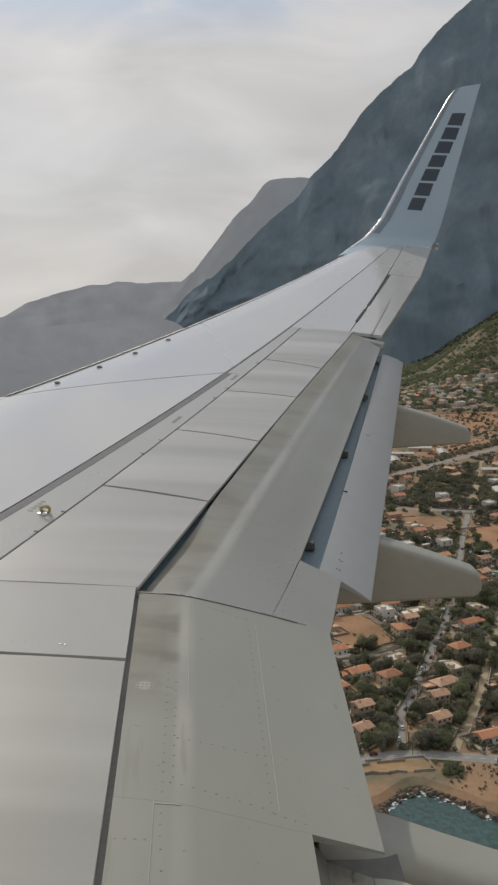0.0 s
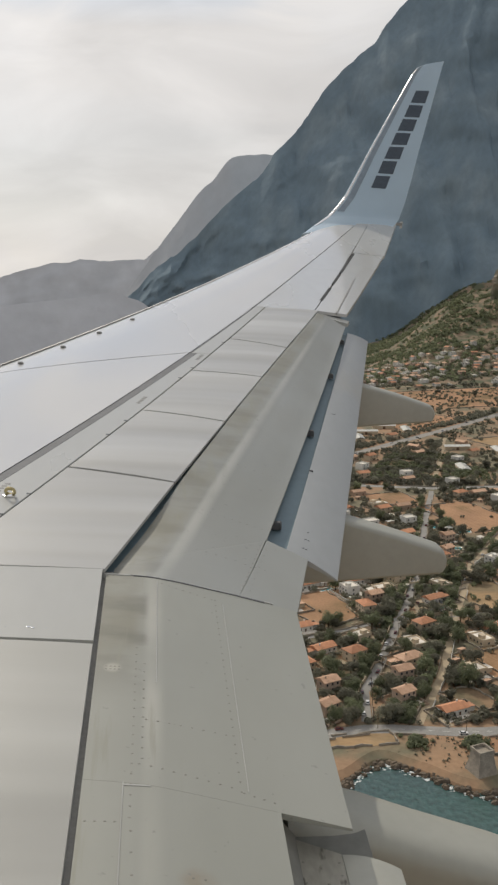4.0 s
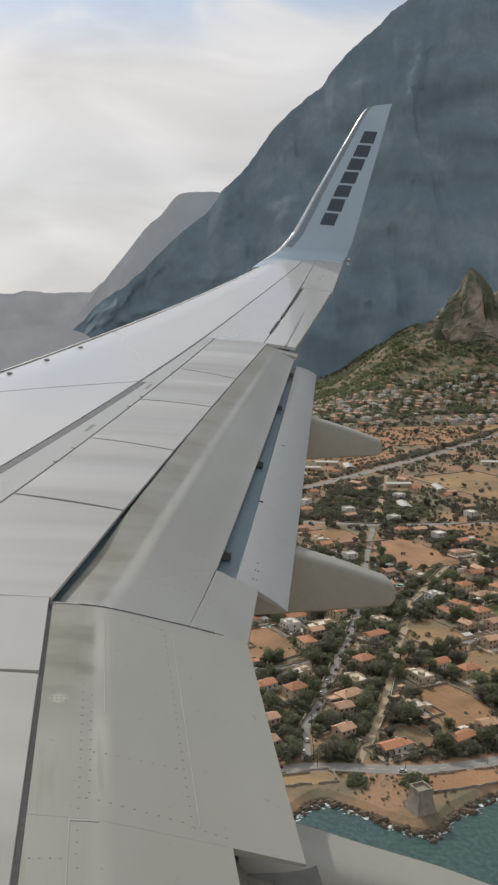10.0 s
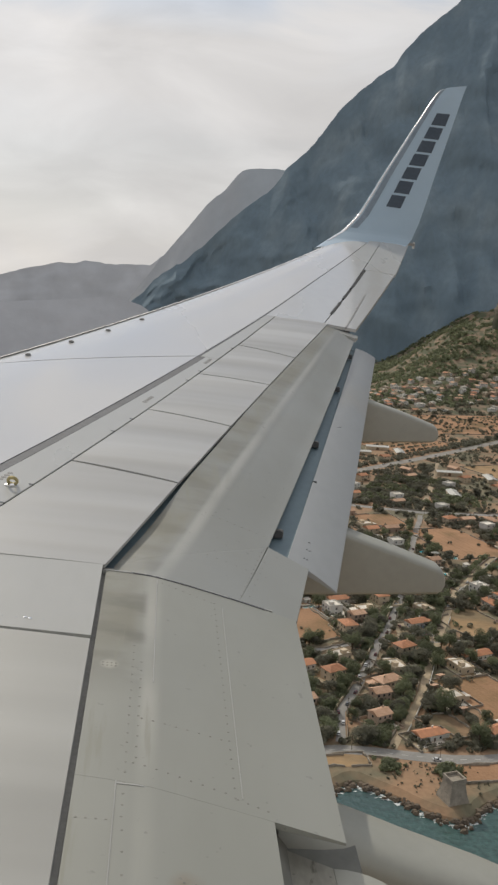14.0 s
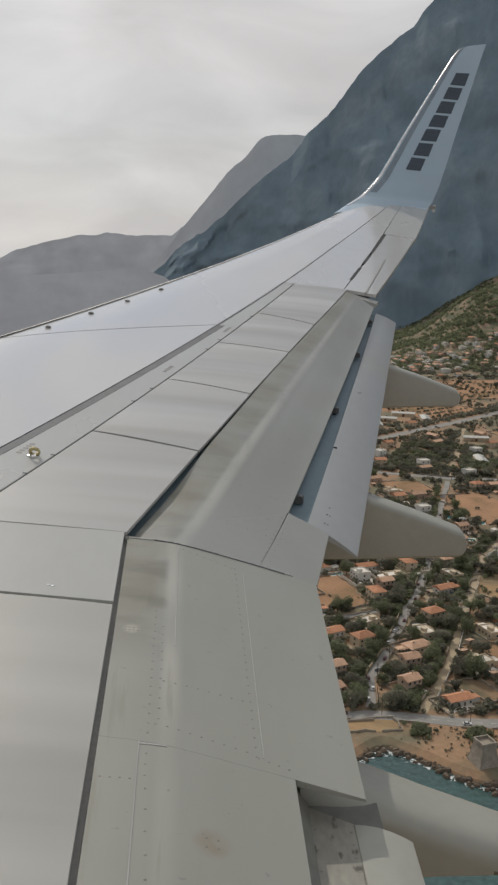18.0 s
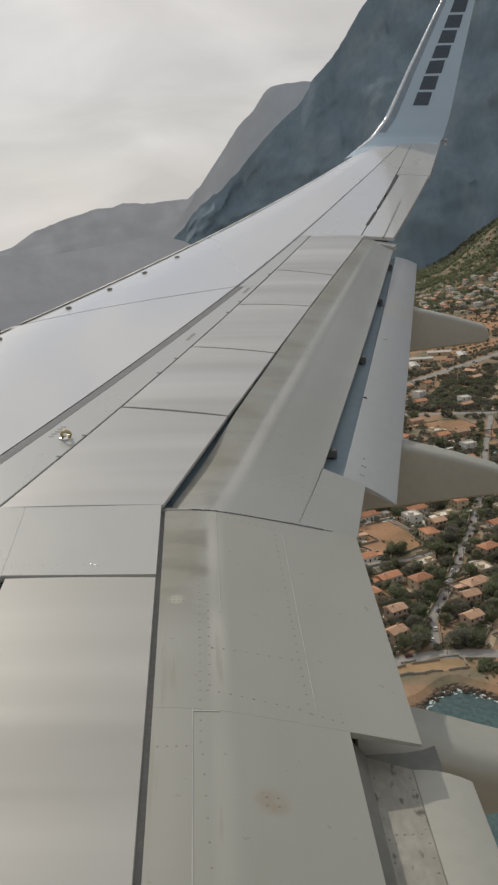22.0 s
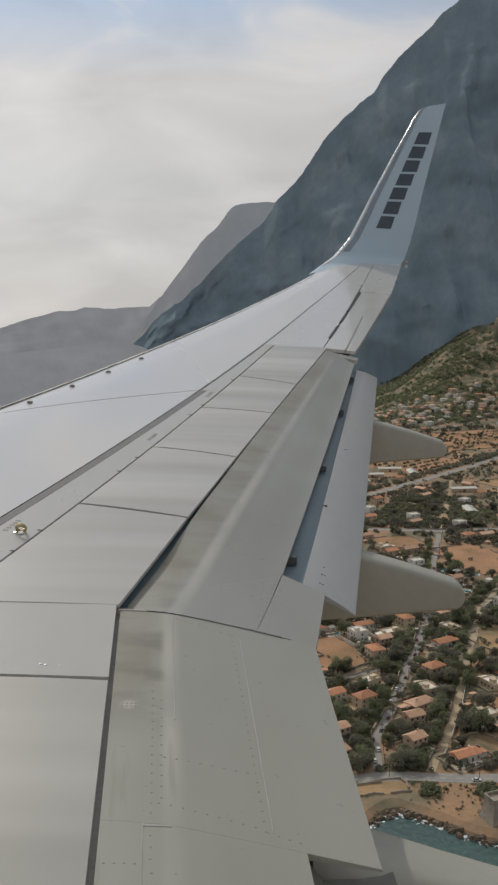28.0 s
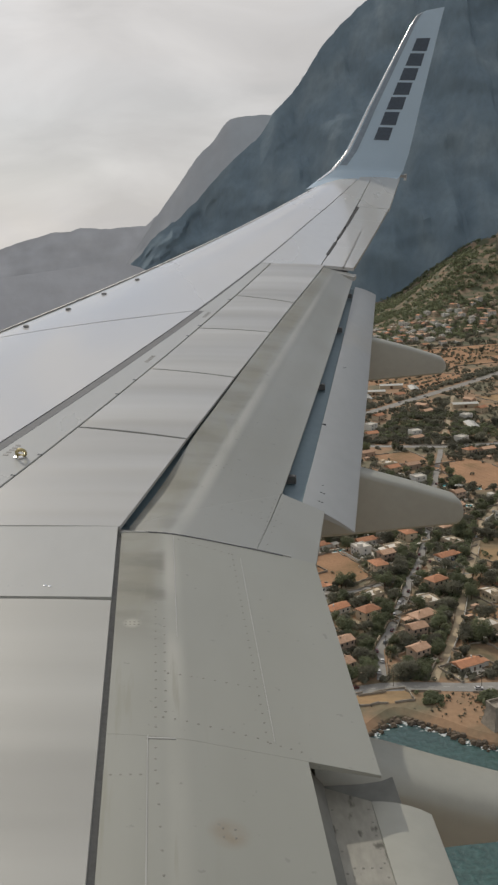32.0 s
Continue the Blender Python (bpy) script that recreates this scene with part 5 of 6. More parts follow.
    if annex:
        bm = bmesh.new()
        ax, ay = w / 2 + 0.02, -d * 0.35
        box(bm, ax, ay, -0.3, ax + w * 0.35, ay + d * 0.55, 2.6)
        an = part("annex", bm, wall_m, ob)
        bm = bmesh.new()
        loft(bm, [[(ax + 0.02, ay - 0.3, 3.1), (ax + w * 0.35 + 0.4, ay - 0.3, 2.62), (ax + w * 0.35 + 0.4, ay + d * 0.55 + 0.3, 2.62), (ax + 0.02, ay + d * 0.55 + 0.3, 3.1)], [(ax + 0.02, ay - 0.3, 3.25), (ax + w * 0.35 + 0.4, ay - 0.3, 2.77), (ax + w * 0.35 + 0.4, ay + d * 0.55 + 0.3, 2.77), (ax + 0.02, ay + d * 0.55 + 0.3, 3.25)]])
        part("annex_roof", bm, roof_m, an)
    if fancy:
        bm = bmesh.new()
        box(bm, -w / 2 - 2.5, -d / 2 - 4.0, -0.2, w / 2 + 1.5, -d / 2 - 0.02, 0.12)
        part("terrace", bm, DECK, ob)
        # a walled yard with a paved drive
        x0, x1, y0, y1 = -w / 2 - 5.5, w / 2 + (w * 0.35 if annex else 0) + 2.5, -d / 2 - 7.5, d / 2 + 4.0
        bm = bmesh.new()
        for a, b, c, e in ((x0, y0, x0 + 1.5, y0 + 0.3), (x0 + 4.8, y0, x1, y0 + 0.3), (x0, y1 - 0.3, x1, y1), (x0, y0 + 0.302, x0 + 0.3, y1 - 0.302), (x1 - 0.3, y0 + 0.302, x1, y1 - 0.302)):
            box(bm, a, b, -0.3, c, e, 1.3)
        part("garden_wall", bm, wall_m if seed % 2 else STONE, ob, "low garden wall")
        bm = bmesh.new()
        box(bm, x0 + 1.6, y0 + 0.1, -0.2, x0 + 4.7, d / 2, 0.09)
        part("drive", bm, TRACK if seed % 3 else DECK, ob, "pale drive")
    return ob


KINDS = [house_kind(1, 12, 9, 6.2, "hip", PLASTER[1], TILE[0], "two-storey cream house with a terracotta hip roof"),
         house_kind(2, 14, 8, 3.4, "gable", PLASTER[0], TILE[0], "low white house with a terracotta gable roof"),
         house_kind(3, 11, 10, 6.4, "flat", PLASTER[0], DECK, "white flat-roofed house with a parapet"),
         house_kind(4, 13, 9, 3.6, "flat", PLASTER[1], DECK, "low cream house with a pale roof deck"),
         house_kind(5, 10, 8, 6.0, "gable", PLASTER[2], TILE[1], "pink rendered house with faded roof tiles", annex=False),
         house_kind(6, 16, 9, 3.5, "hip", PLASTER[1], TILE[1], "long cream villa with faded roof tiles")]
SMALL = [house_kind(11, 12, 9, 6, "gable", PLASTER[1], TILE[0], "small distant cream house with a tiled roof", annex=False, fancy=False),
         house_kind(12, 11, 10, 6, "flat", PLASTER[0], DECK, "small distant white flat-roofed house", annex=False, fancy=False),
         house_kind(13, 14, 8, 4, "gable", PLASTER[2], TILE[1], "small distant pink house with faded tiles", annex=False, fancy=False)]

rng = random.Random(4)
taken = []


def free(x, y, r):
    """Whether a spot is clear of other things and of the roads."""
    for a, b, s in taken:
        if (a - x) ** 2 + (b - y) ** 2 < (r + s) ** 2:
            return False
    for name, pts, w, m, label in ROADS:
        for px, py in pts[::1]:
            if abs(px - x) < 25 and abs(py - y) < 25:
                i = pts.index((px, py))
                q = pts[min(i + 1, len(pts) - 1)]
                for f in (0, 0.33, 0.66):
                    if (px + (q[0] - px) * f - x) ** 2 + (py + (q[1] - py) * f - y) ** 2 < (w / 2 + r) ** 2:
                        return False
    return True


def in_field(x, y, names, pad=0):
    for f in FIELDS:
        if f[0] in names and abs(x - f[1]) < f[3] / 2 + pad and abs(y - f[2]) < f[4] / 2 + pad:
            return True
    return False


BARE = tuple(f[0] for f in FIELDS if f[6] in (TERRA, GOLD, GRASS, BROWN) and f[0] not in ("field_5", "field_8"))
used = set()


def put(kinds, x, y, r, turn, scale=1.0):
    src = rng.choice(kinds)
    m = Matrix.Translation((x, y, hill(x, y) + 0.02)) @ Matrix.Rotation(radians(turn), 4, "Z")
    if src not in used:
        used.add(src)
        src.matrix_basis = m @ Matrix.Scale(scale, 4)
    else:
        copy_thing(src, m).scale = (scale, scale, scale)
    taken.append((x, y, r))


def village(kinds, n, y0, y1, u0, u1, r, turn, avoid=(), scale=1.0):
    made = tries = 0
    while made < n and tries < n * 40:
        tries += 1
        y = rng.uniform(y0, y1)
        x = y * rng.uniform(u0, u1)
        if free(x, y, r) and not in_field(x, y, avoid, 3) and y > shore(x) + 16:
            put(kinds, x, y, r, turn + rng.choice((0, 90, 0, 180)) + rng.uniform(-9, 9), scale)
            made += 1


village(KINDS, 78, 452, 722, 0.12, 0.56, 9.5, 24, BARE)
village(KINDS, 14, 745, 915, 0.10, 0.55, 10.5, 24, BARE)
village(SMALL, 46, 742, 1000, 0.08, 0.58, 9.5, 22, BARE)
village(SMALL, 26, 1010, 1200, 0.08, 0.58, 10, 30, BARE + ("field_5",))
village(SMALL, 26, 1420, 1600, 0.14, 0.50, 9.5, 14, ("field_8", "field_12"))


def far_houses(name, n, y0, y1, u0, u1, label, seed):
    """The town too far off to count: walls, roofs, windows of some hundred houses as one mesh."""
    r = random.Random(seed)
    verts, faces, mats = [], [], []

    def quad(pts, m):
        k = len(verts)
        verts.extend(pts)
        faces.append(tuple(range(k, k + len(pts))))
        mats.append(m)

    for _ in range(n):
        for _ in range(30):
            y = r.uniform(y0, y1)
            x = y * r.uniform(u0, u1)
            if free(x, y, 9) and noise.noise((x * 0.01, y * 0.01, 8)) > -0.25:
                break
        taken.append((x, y, 7.5))
        w, d, h, z = r.uniform(4.5, 8), r.uniform(4, 6), r.choice((3.4, 6.2, 6.4)), hill(x, y)
        mt = Matrix.Translation((x, y, z)) @ Matrix.Rotation(radians(14 + r.choice((0, 90)) + r.uniform(-8, 8)), 4, "Z")
        wall, tiled = r.choice((0, 0, 0, 1, 2)), r.random() < 0.38
        P = lambda a, b, c: tuple(mt @ Vector((a, b, c)))
        base = [(-w, -d), (w, -d), (w, d), (-w, d)]
        for (ax, ay), (bx, by) in zip(base, base[1:] + base[:1]):
            quad([P(ax, ay, -3), P(bx, by, -3), P(bx, by, h), P(ax, ay, h)], wall)
            nx, ny = (by - ay), (ax - bx)
            q = math.hypot(nx, ny)
            nx, ny = 0.06 * nx / q, 0.06 * ny / q
            for f in (0.2, 0.5, 0.8):
                for zz in ([1.0, 3.9] if h > 5 else [1.0]):
                    if r.random() < 0.8:
                        f0, f1 = f - 0.6 / q, f + 0.6 / q
                        a_, b_ = (ax + (bx - ax) * f0 + nx, ay + (by - ay) * f0 + ny), (ax + (bx - ax) * f1 + nx, ay + (by - ay) * f1 + ny)
                        quad([P(*a_, zz), P(*b_, zz), P(*b_, zz + 1.5), P(*a_, zz + 1.5)], 6)
        if tiled:
            t, e = r.choice((3, 4)), 0.5
            quad([P(-w - e, -d - e, h - 0.2), P(w + e, -d - e, h - 0.2), P(w + e, 0, h + 1.9), P(-w - e, 0, h + 1.9)], t)
            quad([P(-w - e, d + e, h - 0.2), P(-w - e, 0, h + 1.9), P(w + e, 0, h + 1.9), P(w + e, d + e, h - 0.2)], t)
            quad([P(-w, -d, h), P(-w, 0, h + 1.8), P(-w, d, h)], wall)
            quad([P(w, -d, h), P(w, d, h), P(w, 0, h + 1.8)], wall)
        else:
            quad([P(-w, -d, h - 0.5), P(w, -d, h - 0.5), P(w, d, h - 0.5), P(-w, d, h - 0.5)], 5)
            k = r.uniform(-0.4, 0.4) * w
            for ax, ay, bx, by in ((k - 1.4, -1.4, k + 1.4, -1.4), (k + 1.4, -1.4, k + 1.4, 1.4), (k + 1.4, 1.4, k - 1.4, 1.4), (k - 1.4, 1.4, k - 1.4, -1.4)):
                quad([P(ax, ay, h - 0.5), P(bx, by, h - 0.5), P(bx, by, h + 1.6), P(ax, ay, h + 1.6)], wall)
            quad([P(k - 1.4, -1.4, h + 1.6), P(k + 1.4, -1.4, h + 1.6), P(k + 1.4, 1.4, h + 1.6), P(k - 1.4, 1.4, h + 1.6)], 5)
    me = bpy.data.meshes.new(name)
    me.from_pydata(verts, [], faces)
    for m in PLASTER + TILE + [DECK, GLASS]:
        me.materials.append(m)
    me.polygons.foreach_set("material_index", mats)
    return tagged(new(name, me), label, "town", "", "stuff")


far_houses("far_town", 200, 1640, 1900, 0.19, 0.46, "distant town of white and cream houses among trees", 21)
far_houses("plain_town", 130, 1250, 1900, 0.02, 0.19, "distant houses spread over the plain", 22)
for k in KINDS + SMALL:
    if k not in used:
        put([k], 330 + 24 * len(used), 640, 6, 0)

# trees: singly in gardens, orchards and fields
tree_used = set()


def plant(kinds, x, y, scale):
    src = rng.choice(kinds)
    m = Matrix.Translation((x, y, hill(x, y))) @ Matrix.Rotation(rng.uniform(0, 6.28), 4, "Z")
    if src not in tree_used:
        tree_used.add(src)
        src.matrix_basis = m @ Matrix.Scale(scale, 4)
    else:
        o = copy_thing(src, m)
        o.scale = (scale, scale, scale * rng.uniform(0.85, 1.15))
    taken.append((x, y, 1.6 * scale))


def wood(kinds, n, y0, y1, u0, u1, lo, hi, avoid=(), only=()):
    made = tries = 0
    while made < n and tries < n * 30:
        tries += 1
        y = rng.uniform(y0, y1)
        x = y * rng.uniform(u0, u1)
        if only and not in_field(x, y, only):
            continue
        s = rng.uniform(lo, hi)
        if free(x, y, 1.4 * s) and not in_field(x, y, avoid) and y > shore(x) + 12:
            plant(kinds, x, y, s)
            made += 1


wood(TREES, 500, 448, 725, 0.10, 0.58, 0.8, 1.45, BARE)
wood(TREES, 150, 725, 930, 0.08, 0.58, 0.8, 1.5, BARE)
wood(TREES[:3], 110, 940, 1250, 0.06, 0.58, 0.9, 1.6, ("field_7",))
wood(TREES[:3], 70, 1250, 1640, 0.10, 0.55, 1.0, 1.8, ())


def clumps(name, spots, per, leaf, m, label, category, seed):
    """Bushes or far trees as one mesh: each spot (x, y, z, size) gets a lump of small leaves."""
    r = np.random.default_rng(seed)
    p = np.repeat(np.array(spots, float), per, axis=0)
    s = p[:, 3:4]
    d = r.normal(0, 1, (len(p), 3))
    d /= np.linalg.norm(d, axis=1, keepdims=True)
    c = p[:, :3] + d * s * (0.62, 0.62, 0.42) * r.uniform(0.5, 1.0, (len(p), 1)) ** 0.5
    c[:, 2] = np.maximum(c[:, 2] + 0.40 * s[:, 0], p[:, 2] + 0.05 * s[:, 0])
    a = np.cross(d, r.normal(0, 1, (len(p), 3)))
    a /= np.linalg.norm(a, axis=1, keepdims=True)
    b = np.cross(a, d + r.normal(0, 0.35, (len(p), 3)))
    b /= np.linalg.norm(b, axis=1, keepdims=True)
    q = s * leaf * r.uniform(0.7, 1.3, (len(p), 1))
    verts = np.stack([c + a * q, c + b * q * 0.85, c - a * q, c - b * q * 0.85], axis=1).reshape(-1, 3)
    me = bpy.data.meshes.new(name)
    me.from_pydata(verts.tolist(), [], np.arange(len(verts)).reshape(-1, 4).tolist())
    me.materials.append(m)
    return tagged(new(name, me), label, category, "", "stuff")


ROAD_LINE = np.array([(xa + (xb - xa) * k / 6, ya + (yb - ya) * k / 6, q[2] / 2) for q in ROADS for (xa, ya), (xb, yb) in zip(q[1], q[1][1:]) for k in range(6)])


def on_road(x, y, r):
    return bool(np.any((ROAD_LINE[:, 0] - x) ** 2 + (ROAD_LINE[:, 1] - y) ** 2 < (ROAD_LINE[:, 2] + r) ** 2))


def scrub(name, n, y0, y1, u0, u1, lo, hi, label, height=None, m=LEAF, avoid=(), per=26, leaf=0.24):
    """Uncounted bushes and far trees, thicker in some places than in others."""
    r = np.random.default_rng(len(name) * 7 + n)
    spots = []
    while len(spots) < n:
        y = r.uniform(y0, y1)
        x = y * r.uniform(u0, u1)
        if in_field(x, y, avoid) or y < shore(x) + 10:
            if r.random() < 0.97:
                continue
        elif noise.noise((x * 0.012, y * 0.012, 0)) + 0.5 * noise.noise((x * 0.05, y * 0.05, 4)) < -0.05 and r.random() < 0.88:
            continue
        size = lo + (hi - lo) * r.random() ** 2
        if not on_road(x, y, size * 0.7 + 1.0):
            spots.append((x, y, height(x, y) if height else PLAIN, size))
    return clumps(name, spots, per, leaf, m, label, "scrub", n)


PLOTS = BARE
scrub("garden_scrub", 3000, 446, 730, 0.08, 0.58, 1.2, 5.0, "dark bushes and trees between houses and plots", avoid=PLOTS)
scrub("field_scrub", 3000, 730, 1300, 0.05, 0.58, 1.6, 5.0, "dark bushes across the dry plain", avoid=PLOTS + ("field_5",))
scrub("orchard_scrub", 2400, 730, 1130, 0.05, 0.58, 2.5, 6.5, "dark trees and thickets between plots", avoid=PLOTS + ("field_5",))
scrub("far_scrub", 2300, 1290, 1900, 0.02, 0.52, 2.5, 7.0, "dark trees round the far town", height=hill, per=18, leaf=0.3, avoid=("field_8", "field_12", "field_5"))
scrub("hill_scrub", 13000, 1700, 2430, 0.14, 0.54, 2.5, 8.0, "green scrub and trees on the foothill", height=hill, m=LEAF2, per=14, leaf=0.34)
scrub("plain_scrub", 4200, 1000, 2900, -0.5, 0.14, 3.0, 9.0, "dark trees across the far plain", height=hill, per=12, leaf=0.36)
scrub("shore_scrub", 200, 395, 440, 0.1, 0.6, 0.3, 1.6, "low bushes behind the shore", avoid=PLOTS)


def belt(name, pts, n, width, lo, hi, label, m=LEAF, off=0.0):
    """A hedge or row of trees along a line, as one mesh of leaf clumps."""
    r = np.random.default_rng(n)
    spots = []
    for _ in range(n):
        f = r.uniform(0, len(pts) - 1.001)
        k = int(f)
        (x0, y0), (x1, y1) = pts[k], pts[k + 1]
        a = math.atan2(y1 - y0, x1 - x0)
        side = off + r.normal(0, width)
        x, y = x0 + (x1 - x0) * (f - k) - math.sin(a) * side, y0 + (y1 - y0) * (f - k) + math.cos(a) * side
        if noise.noise((x * 0.03, y * 0.03, 5)) > -0.25:
            spots.append((x, y, hill(x, y), r.uniform(lo, hi)))
    return clumps(name, spots, 40, 0.2, m, label, "hedge", n)


LINES = {q[0]: q[1] for q in ROADS}
belt("roadside_trees", LINES["road_3"], 420, 4.0, 3.0, 6.5, "dark trees along the dual carriageway", off=16)
belt("roadside_trees", LINES["road_3"], 110, 4.0, 2.0, 4.5, "low trees along the dual carriageway", off=-24)
belt("roadside_trees", LINES["road_2"], 300, 3.0, 2.5, 5.5, "dark trees along the country road", off=12)
belt("roadside_trees", LINES["road_8"], 300, 6.0, 3.0, 7.0, "dark trees along the hill road", off=14)
belt("lane_hedge", LINES["road_5"], 300, 1.4, 2.0, 4.5, "rough green hedge along the lane", LEAF2, off=6)
belt("lane_hedge", LINES["road_6"], 260, 1.4, 2.0, 4.5, "rough green hedge along the lane", LEAF2, off=6)
belt("lane_hedge", LINES["road_7"], 200, 2.0, 2.0, 5.0, "rough hedge along the dirt track", LEAF, off=6)
belt("lane_hedge", LINES["road_1"], 170, 1.6, 1.5, 3.8, "low hedge along the coast road", LEAF, off=9)
# a dense grove in rows
for k in range(9):
    y = 968 + 15 * k
    belt("grove_row", [(214 + 0.42 * (y - 960) + 9 * i, y - 1.6 * i) for i in range(11)], 60, 1.8, 3.0, 5.5, "row of grey-green grove trees", LEAF2 if k % 3 else LEAF)


def thicket(label, n, cx, cy, rx, ry, lo, hi, seed):
    """An uneven stand of trees and bushes, ragged at its rim."""
    r = np.random.default_rng(seed)
    spots = []
    while len(spots) < n:
        a, q = r.uniform(0, 6.283), abs(r.normal(0, 0.62))
        k = 1 + 0.7 * noise.noise((math.cos(a) * 1.3, math.sin(a) * 1.3, seed))
        x, y = cx + rx * q * k * math.cos(a), cy + ry * q * k * math.sin(a)
        if not on_road(x, y, 2.5) and y > shore(x) + 9:
            spots.append((x, y, PLAIN, r.uniform(lo, hi) * (1.2 - 0.4 * min(q, 1.5))))
    return clumps("thicket", spots, 60, 0.16, LEAF2, label, "scrub", seed)


thicket("dark stand of trees beside the coast road", 30, 128, 428, 8, 7, 1.6, 4.6, 78)
thicket("dark stand of trees beside the orange field", 40, 154, 424, 8, 8, 1.6, 4.8, 79)
thicket("dark thicket among the village gardens", 70, 205, 640, 18, 24, 1.8, 5.0, 80)
thicket("dark thicket among the village gardens", 60, 150, 690, 16, 18, 1.8, 5.0, 81)
thicket("dark thicket beside the country road", 130, 330, 990, 36, 34, 2.5, 6.0, 82)
# orchards planted in rows on the wider plots
for cx, cy, w, d, turn in ((345, 1330, 116, 136, 38), (520, 1520, 220, 160, 12), (400, 880, 76, 96, 20)):
    ca, sa = math.cos(radians(turn)), math.sin(radians(turn))
    gap = 17 if w > 100 else 12
    for k in range(int(d / gap)):
        b = -d / 2 + gap * (k + 0.5)
        belt("orchard_row", [(cx + ca * a - sa * b, cy + sa * a + ca * b) for a in np.linspace(-w / 2, w / 2, 8)], int(w / 5), 1.2, 1.8, 4.0, "row of small dark orchard trees")

# ---------------------------------------------------------------- the shore
bm = bmesh.new()
r = random.Random(9)
for k in range(900):
    x = r.uniform(-40, 260)
    y = shore(x) + r.gauss(0.5, 2.6)
    s = r.uniform(0.25, 1.2) ** 1.6 * 1.7
    ring = lambda q, z: [(x + s * q * math.cos(a) * r.uniform(0.7, 1.2), y + s * q * math.sin(a) * r.uniform(0.6, 1.1), z) for a in (0.2, 1.3, 2.3, 3.4, 4.4, 5.5)]
    loft(bm, [ring(1.0, -0.6), ring(0.9, s * 0.3), ring(0.5, s * 0.6 + 0.4)])
setting("shore_rocks", bm, SHORE, "dark brown rocks along the waterline", "rocks", kind="stuff")
bm = bmesh.new()
for k in range(2600):
    x = r.uniform(-60, 300)
    y = shore(x) - abs(r.gauss(0, 1.9)) - 0.3
    if noise.noise((x * 0.12, y * 0.12, 3)) < -0.15:
        continue
    s = r.uniform(0.12, 0.75) ** 1.3
    vs = [bm.verts.new((x + s * 1.7 * math.cos(a) * r.uniform(0.4, 1.3), y + s * 0.8 * math.sin(a) * r.uniform(0.4, 1.3), 0.05 + 0.002 * (k % 20))) for a in [i * 0.9 for i in range(7)]]
    bm.faces.new(vs)
setting("surf", bm, FOAM, "white surf breaking on the rocks", "surf", kind="stuff")

tower = thing("watchtower", "old square stone watchtower on the headland", "tower", at=Matrix.Translation((150, 400, PLAIN)) @ Matrix.Rotation(0.3, 4, "Z"))
bm = bmesh.new()
loft(bm, [[(sx * k, sy * k, z) for sx, sy in ((-1, -1), (1, -1), (1, 1), (-1, 1))] for k, z in ((5.6, -0.5), (4.4, 4), (3.8, 8), (3.7, 10))])
part("shaft", bm, STONE, tower)
bm = bmesh.new()
for x0, y0, x1, y1 in ((-3.9, -3.9, 3.9, -3.2), (-3.9, 3.2, 3.9, 3.9), (-3.9, -3.2, -3.2, 3.2), (3.2, -3.2, 3.9, 3.2)):
    box(bm, x0, y0, 10.002, x1, y1, 11.3)
part("parapet", bm, STONE, tower)


# ---------------------------------------------------------------- traffic, poles, pools, sheds
def car_kind(m, label):
    ob = thing("car", label, "car", "cars of the village")
    bm = bmesh.new()
    loft(bm, [[(-2.1, y, 0.35), (2.1, y, 0.35), (2.15, y, 0.75), (1.9, y, 0.9), (-2.05, y, 0.95), (-2.15, y, 0.7)] for y in (-0.85, 0.85)])
    part("body", bm, m, ob)
    bm = bmesh.new()
    loft(bm, [[(-1.7, -0.78, 0.93), (1.0, -0.78, 0.93), (1.0, 0.78, 0.93), (-1.7, 0.78, 0.93)], [(-1.3, -0.66, 1.42), (0.35, -0.66, 1.42), (0.35, 0.66, 1.42), (-1.3, 0.66, 1.42)]])
    part("cabin", bm, GLASS, ob, "dark glazed cabin")
    bm = bmesh.new()
    loft(bm, [[(-1.3, -0.67, 1.41), (0.35, -0.67, 1.41), (0.35, 0.67, 1.41), (-1.3, 0.67, 1.41)], [(-1.2, -0.6, 1.49), (0.25, -0.6, 1.49), (0.25, 0.6, 1.49), (-1.2, 0.6, 1.49)]])
    part("roof", bm, m, ob)
    for x in (-1.35, 1.3):
        for y in (-0.8, 0.8):
            bm = bmesh.new()
            loft(bm, [[(x + 0.33 * math.cos(a), y + dy, 0.33 + 0.33 * math.sin(a)) for a in [i * 0.785 for i in range(8)]] for dy in (-0.1, 0.1)])
            part("wheel", bm, TYRE, ob)
    return ob


CARS = [car_kind(CARPAINT[0], "small white parked car"), car_kind(CARPAINT[1], "small dark grey parked car"), car_kind(CARPAINT[2], "small dark red parked car")]
car_used = set()


def park(x, y, turn, z):
    src = rng.choice(CARS)
    m = Matrix.Translation((x, y, PLAIN + z)) @ Matrix.Rotation(turn, 4, "Z")
    if src in car_used:
        copy_thing(src, m)
    else:
        car_used.add(src)
        src.matrix_basis = m


